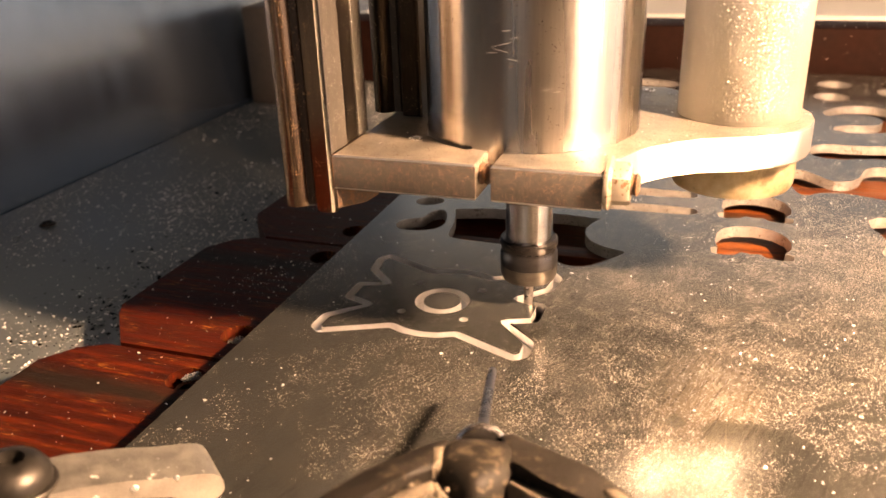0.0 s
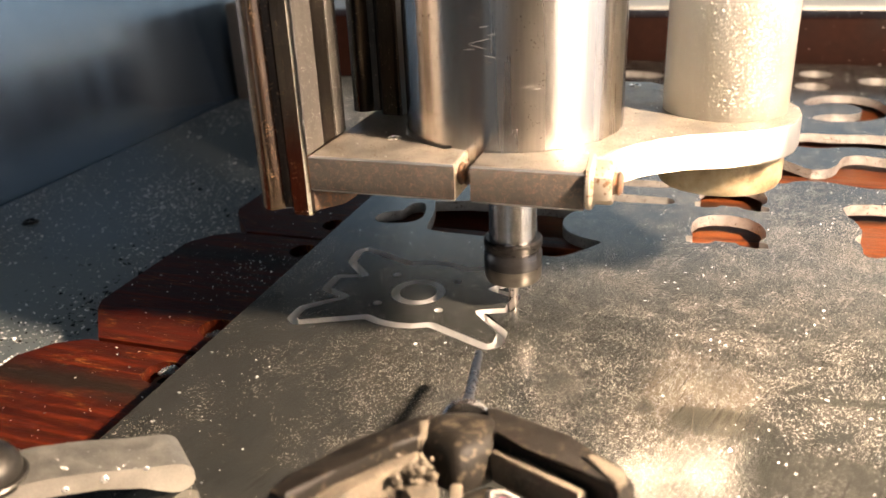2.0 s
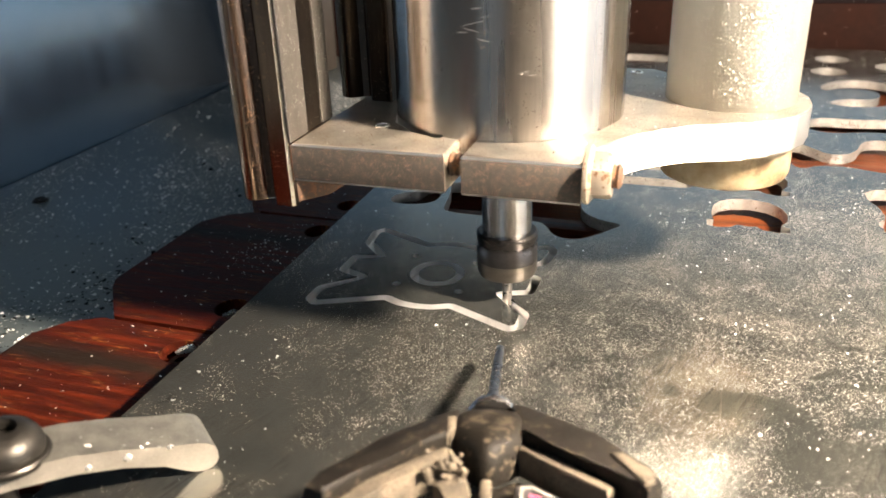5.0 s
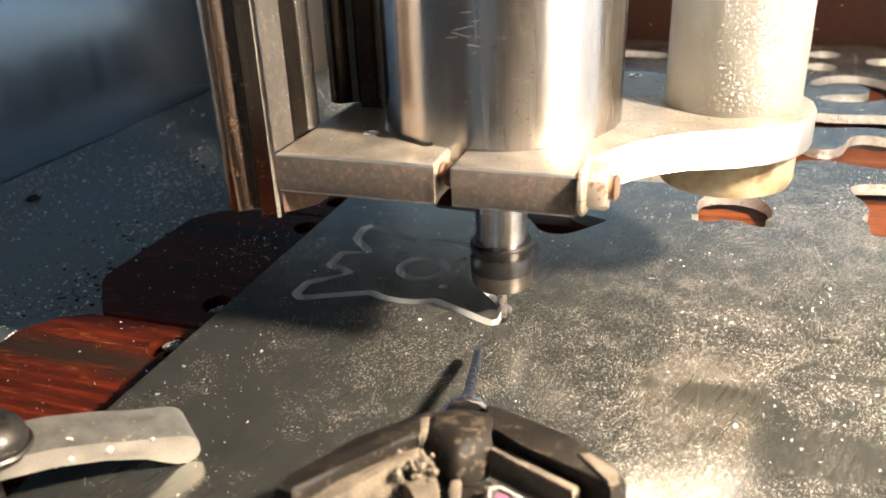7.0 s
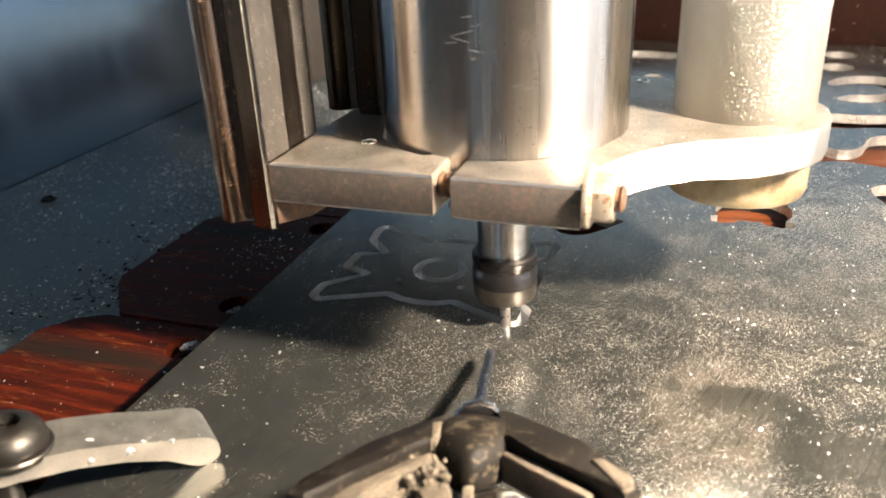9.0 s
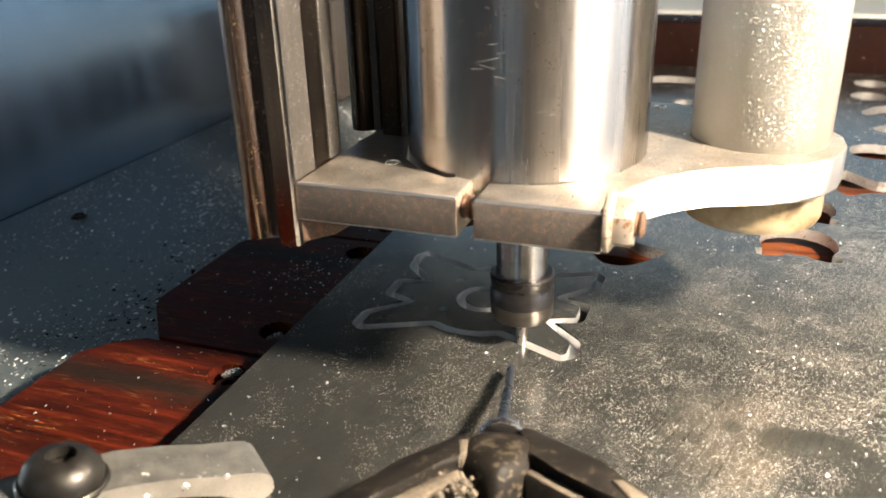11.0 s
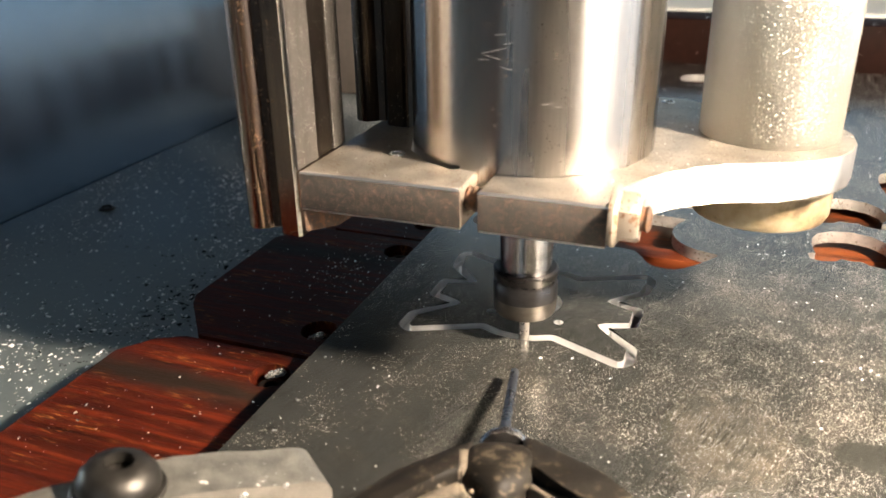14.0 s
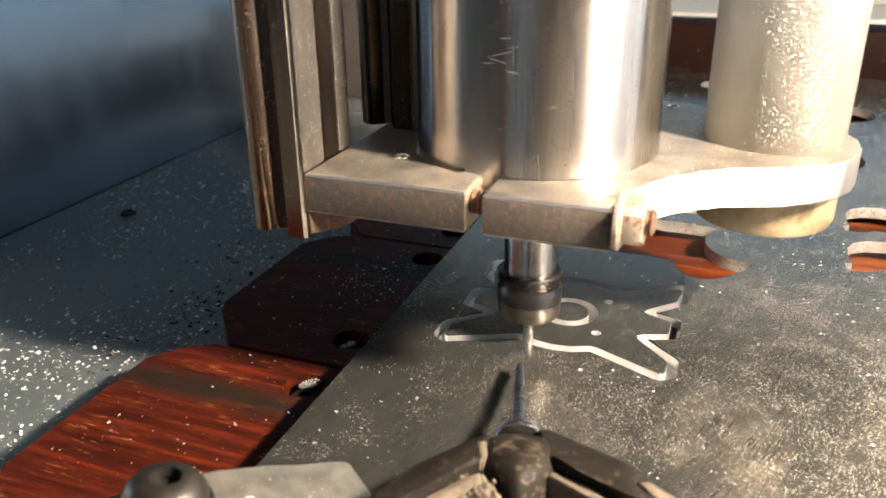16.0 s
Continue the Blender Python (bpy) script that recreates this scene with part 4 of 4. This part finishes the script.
def guide(x0, y0, y1, z0, front, side, groove):
    """A vertical guide column: round rail in front, bar beside it, grooved side."""
    col = empty("guide_column")
    col.parent = carriage
    tagged(col, "oiled steel guide column with grooved rail")
    b = bmesh.new()
    prism(b, [(x0, y0 + 0.0040), (x0 + 0.0006, y0 + 0.0016), (x0 + 0.0022, y0 + 0.0004), (x0 + 0.0042, y0 + 0.0002), (x0 + 0.0058, y0 + 0.0012), (x0 + 0.0070, y0 + 0.0030),
              (x0 + 0.0088, y0 + 0.0036), (x0 + 0.0098, y0 + 0.0030), (x0 + 0.0098, y1), (x0, y1)], z0 + 0.0006, 0.30, 0.0003)
    part("round_rail", b, front, col)
    b = bmesh.new()
    prism(b, [(x0 + 0.0100, y0 + 0.0026), (x0 + 0.0104, y0 + 0.0012), (x0 + 0.0112, y0 + 0.0004), (x0 + 0.0160, y0), (x0 + 0.0168, y0 + 0.0007), (x0 + 0.0168, y1), (x0 + 0.0100, y1)], z0, 0.30, 0.0003)
    bar = part("bar", b, front, col)
    bar.data.materials.append(side)
    for poly in bar.data.polygons:
        if poly.normal.x > 0.3 and poly.normal.y < -0.3 and abs(poly.normal.z) < 0.3:
            bar.data.materials[1] = M_PLATE if front == M_RAIL else side
            poly.material_index = 1
    d, xs, zs = y1 - y0, x0 + 0.0170, max(z0, ZT + 0.0002)
    # The groove is hardly sunk; its shade comes from the groove colour.
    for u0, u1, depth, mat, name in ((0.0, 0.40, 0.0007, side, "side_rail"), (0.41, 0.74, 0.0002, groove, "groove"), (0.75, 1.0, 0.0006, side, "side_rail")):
        b = bmesh.new()
        box(b, xs - 0.00005, xs + depth, y0 + d * u0, y0 + d * u1, zs, 0.30, 0.0001, 1)
        part(name, b, mat, col)
    return col


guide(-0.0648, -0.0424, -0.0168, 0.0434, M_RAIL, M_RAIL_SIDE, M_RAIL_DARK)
# The rear column stands in shade, painted here as darker steel.
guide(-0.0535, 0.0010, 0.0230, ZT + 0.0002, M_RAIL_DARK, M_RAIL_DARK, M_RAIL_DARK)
bm = bmesh.new()
prism(bm, mm([(-48.4, -41.6), (-46.9, -41.8), (-45.5, -40), (-41, -35), (-40, -28), (-48.4, -28)]), 0.0450, 0.0508, 0.0003)
part("rust_bracket", bm, M_RUST_DEEP, carriage, "rusty steel bracket under the plate")
bm = bmesh.new()
box(bm, -0.0478, -0.0474, -0.0421, -0.038, ZB, ZT - 0.0005)
part("rust_seam", bm, M_RUST_DEEP, carriage)

# work lamp on a bracket of the carriage
lamp = empty("work_lamp", (0.225, -0.084, 0.205))
lamp.parent = carriage
tagged(lamp, "small warm work lamp on a bent bracket")
bm = bmesh.new()
bmesh.ops.create_uvsphere(bm, u_segments=24, v_segments=14, radius=0.015)
part("bulb", bm, M_BULB, lamp, "glowing warm bulb")
bm = bmesh.new()
lathe(bm, [(0.030, 0.004), (0.0306, 0.004), (0.024, 0.026), (0.012, 0.038), (0.0115, 0.037), (0.0234, 0.025)], 40, cap=False)
part("shade", bm, M_GANTRY, lamp)
bm = bmesh.new()
box(bm, -0.006, 0.006, -0.006, 0.006, 0.0365, 0.150, 0.001)
box(bm, -0.190, 0.006, -0.006, 0.120, 0.1505, 0.160, 0.001)
part("bracket", bm, M_GANTRY, lamp)

# ---- air nozzle ----
def dome(bm, poly, z0, z1):
    """An outline drawn up into a rounded hood."""
    cx, cy = sum(x for x, y in poly) / len(poly), sum(y for x, y in poly) / len(poly)
    rings = []
    for k in range(9):
        a = radians(k * 10.5)
        f, z = math.cos(a) ** 0.4, z0 + (z1 - z0) * math.sin(a)
        rings.append([bm.verts.new((cx + (x - cx) * f, cy + (y - cy) * f, z)) for x, y in poly])
    n = len(poly)
    for a, b in zip(rings, rings[1:]):
        for i in range(n):
            bm.faces.new((a[i], a[(i + 1) % n], b[(i + 1) % n], b[i]))
    bm.faces.new(rings[0][::-1])
    bm.faces.new(rings[-1])
    return bm


nozzle = tagged(empty("air_nozzle"), "black plastic air nozzle with a steel needle, caked with dust", "air nozzle")


def lay_y(b, place=(0, 0, 0)):
    bmesh.ops.transform(b, matrix=Matrix.Translation(place) @ Matrix.Rotation(radians(-90), 4, "X"), verts=b.verts[:])
    return b


bm = bmesh.new()
lathe(bm, [(0.0008, 0.0), (0.0011, -0.0006), (0.0012, -0.006), (0.0013, -0.0420)][::-1], 20)
part("needle", lay_y(bm), M_NEEDLE, nozzle, "thin dark steel needle")
bm = bmesh.new()
lathe(bm, [(0.0058, -0.0432), (0.0062, -0.0424), (0.0062, -0.0412), (0.0055, -0.0405), (0.0044, -0.0400), (0.0026, -0.0392)], 12)
part("collar", lay_y(bm, (0.0004, 0, -0.0030)), M_CHROME, nozzle, "chromed hexagonal collar")
bm = bmesh.new()
dome(bm, rounded(mm([(-5.4, -43.5), (5.6, -43.5), (9.4, -47), (10.6, -52), (9.2, -57.5), (5.0, -63.0), (0.6, -66.8), (-3.4, -64.0), (-7.6, -59), (-9.2, -53), (-8.2, -46.5)]), 2), -0.0062, 0.0027)
part("nose", bm, M_BLACK, nozzle)


def arm_bar(pts, z0, z1, mat, name, bev=0.0012):
    b = bmesh.new()
    prism(b, mm(pts), z0, z1, bev)
    return part(name, b, mat, nozzle)


arm_bar([(4.5, -43), (7.4, -43.2), (22, -57.5), (30.5, -69), (32, -75), (29, -79), (24, -73), (14, -62.5), (6.5, -57)], -0.0060, 0.0021, M_BLACK, "wing")
arm_bar([(-6.0, -46.5), (-9.5, -49), (-20, -63), (-29, -78), (-30, -84), (-26, -86), (-20, -75), (-12, -64), (-7, -59)], -0.0060, 0.0021, M_BLACK, "wing")
arm_bar([(7, -57.6), (14, -63.2), (24, -74), (22.5, -76.5), (13, -66.5), (6.5, -60.5)], -0.0064, -0.0004, M_DUSTY, "wing_lip", 0.0006)
arm_bar([(-7.5, -60), (-12.4, -64.8), (-20.4, -76), (-26, -87), (-23, -89), (-17, -78), (-10, -68), (-7, -64)], -0.0064, -0.0004, M_DUSTY, "wing_lip", 0.0006)
arm_bar([(23.5, -66.5), (26, -66), (30.8, -73), (30.5, -77), (28.6, -78)], 0.0016, 0.0027, M_DUSTY, "dust_patch", 0.0005)
arm_bar([(-8.8, -51.8), (-6.6, -51), (-6.2, -57), (-7.6, -60)], -0.001, 0.0022, M_DUSTY, "dust_patch", 0.0005)
arm_bar([(-22, -84), (-9, -68), (-2, -70), (6.5, -62), (13, -67.5), (22, -77.5), (24, -120), (-24, -120)], -0.0120, -0.0062, M_BLACK, "housing", 0.001)
arm_bar([(-6.5, -66), (-2.5, -69.5), (-1, -78), (-1.6, -90), (-4, -90), (-4.5, -78), (-9, -72)], -0.0064, -0.0030, M_DUSTY, "rib", 0.0008)
arm_bar([(-0.4, -69), (1.8, -68.5), (2.6, -90), (0.4, -90)], -0.0064, -0.0026, M_DUSTY, "rib", 0.0008)
lab = arm_bar([(6.2, -69), (9.5, -68.4), (20.5, -79), (21, -98), (6.2, -98)], -0.0060, -0.0036, M_LABEL, "label_plate", 0.0006)


def label_part(pts, mat, name):
    b = bmesh.new()
    prism(b, mm(pts), -0.0034, -0.0031)
    return part(name, b, mat, lab)


label_part([(7.2, -70.6), (9.4, -70.0), (19.4, -79.8), (19.8, -97), (19.3, -97), (18.9, -80.2), (9.2, -70.8), (7.7, -71.2), (7.7, -97), (7.2, -97)], M_PALE, "border")
label_part([(8.8, -73), (10.8, -73.6), (11.2, -82), (9.0, -82)], M_PINK, "bar")
label_part([(11.6, -74.4), (13.4, -75.4), (13.8, -82), (12.0, -82)], M_PALE, "bar")
label_part([(14.4, -77.5), (15.8, -78.8), (16.2, -83), (14.8, -83)], M_PINK, "bar")
bm = bmesh.new()
drng = random.Random(3)
for _ in range(130):
    r = 0.0004 + 0.0009 * drng.random()
    m = Matrix.Translation((-0.0085 + drng.gauss(0, 0.0022), -0.0655 + drng.gauss(0, 0.0026), -0.0052 + drng.random() * 0.0045))
    bmesh.ops.create_icosphere(bm, subdivisions=1, radius=r, matrix=m)
part("swarf_clump", bm, M_DUSTY, nozzle, "clump of swarf and dust")


# ---- movement ----
def motions():
    walk(carriage, [
        (0.0, pose(0.0280, 0.0306, 0.0000)),
        (0.5, pose(0.0308, 0.0303, 0.0000)),
        (1.0, pose(0.0329, 0.0295, 0.0000)),
        (1.5, pose(0.0331, 0.0263, 0.0000)),
        (2.0, pose(0.0332, 0.0236, 0.0000)),
        (2.5, pose(0.0333, 0.0206, 0.0000)),
        (3.0, pose(0.0321, 0.0180, 0.0000)),
        (4.3, pose(0.0245, 0.0149, 0.0000)),
        (5.5, pose(0.0298, 0.0100, 0.0000)),
        (6.0, pose(0.0318, 0.0080, 0.0000)),
        (6.5, pose(0.0331, 0.0056, 0.0000)),
        (7.0, pose(0.0332, 0.0026, 0.0000)),
        (7.5, pose(0.0332, -0.0006, 0.0000)),
        (8.0, pose(0.0334, -0.0039, 0.0000)),
        (8.5, pose(0.0324, -0.0058, 0.0000)),
        (11.0, pose(0.0188, -0.0004, 0.0000)),
        (11.5, pose(0.0162, 0.0008, 0.0000)),
        (12.0, pose(0.0131, 0.0031, 0.0000)),
        (12.5, pose(0.0108, 0.0030, 0.0000)),
        (13.0, pose(0.0083, 0.0019, 0.0000)),
        (13.5, pose(0.0055, 0.0013, 0.0000)),
        (14.0, pose(0.0029, 0.0004, 0.0000)),
        (14.5, pose(0.0000, -0.0000, 0.0000)),
        (15.0, pose(-0.0028, 0.0001, 0.0000)),
        (15.5, pose(-0.0053, 0.0006, 0.0000)),
        (16.0, pose(-0.0079, 0.0014, 0.0000)),
    ])
    walk(nozzle, [
        (0.0, pose(0.0342, -0.0364, 0.0145, -12.5, 0, 12)),
        (0.5, pose(0.0348, -0.0347, 0.0145, -13.0, 0, 12)),
        (1.0, pose(0.0366, -0.0320, 0.0145, -13.5, 0, 12)),
        (1.5, pose(0.0379, -0.0320, 0.0145, -13.5, 0, 12)),
        (2.0, pose(0.0375, -0.0321, 0.0142, -13.5, 0, 12)),
        (2.5, pose(0.0380, -0.0300, 0.0138, -13.5, 0, 12)),
        (3.0, pose(0.0379, -0.0334, 0.0135, -13.5, 0, 12)),
        (5.5, pose(0.0354, -0.0286, 0.0068, -13.5, 0, 12)),
        (6.0, pose(0.0359, -0.0291, 0.0064, -13.5, 0, 12)),
        (6.5, pose(0.0354, -0.0295, 0.0061, -13.5, 0, 12)),
        (7.0, pose(0.0352, -0.0296, 0.0057, -13.5, 0, 12)),
        (7.5, pose(0.0346, -0.0302, 0.0056, -13.5, 0, 12)),
        (8.0, pose(0.0352, -0.0304, 0.0056, -13.5, 0, 12)),
        (8.5, pose(0.0349, -0.0308, 0.0055, -13.5, 0, 12)),
        (11.0, pose(0.0211, -0.0203, 0.0035, -11.5, 0, 12)),
        (11.5, pose(0.0243, -0.0182, 0.0036, -11.2, 0, 12)),
        (12.0, pose(0.0235, -0.0173, 0.0037, -11.0, 0, 12)),
        (12.5, pose(0.0144, -0.0176, 0.0038, -9.5, 0, 12)),
        (13.0, pose(0.0129, -0.0170, 0.0040, -9.5, 0, 12)),
        (13.5, pose(0.0020, -0.0225, 0.0042, -9.5, 0, 12)),
        (14.0, pose(0.0072, -0.0250, 0.0043, -11.0, 0, 12)),
        (14.5, pose(0.0066, -0.0241, 0.0045, -11.0, 0, 12)),
        (15.0, pose(-0.0017, -0.0243, 0.0043, -11.0, 0, 15)),
        (15.5, pose(-0.0074, -0.0229, 0.0042, -11.0, 0, 15)),
        (16.0, pose(-0.0045, -0.0195, 0.0040, -11.0, 0, 15)),
    ])


motions()
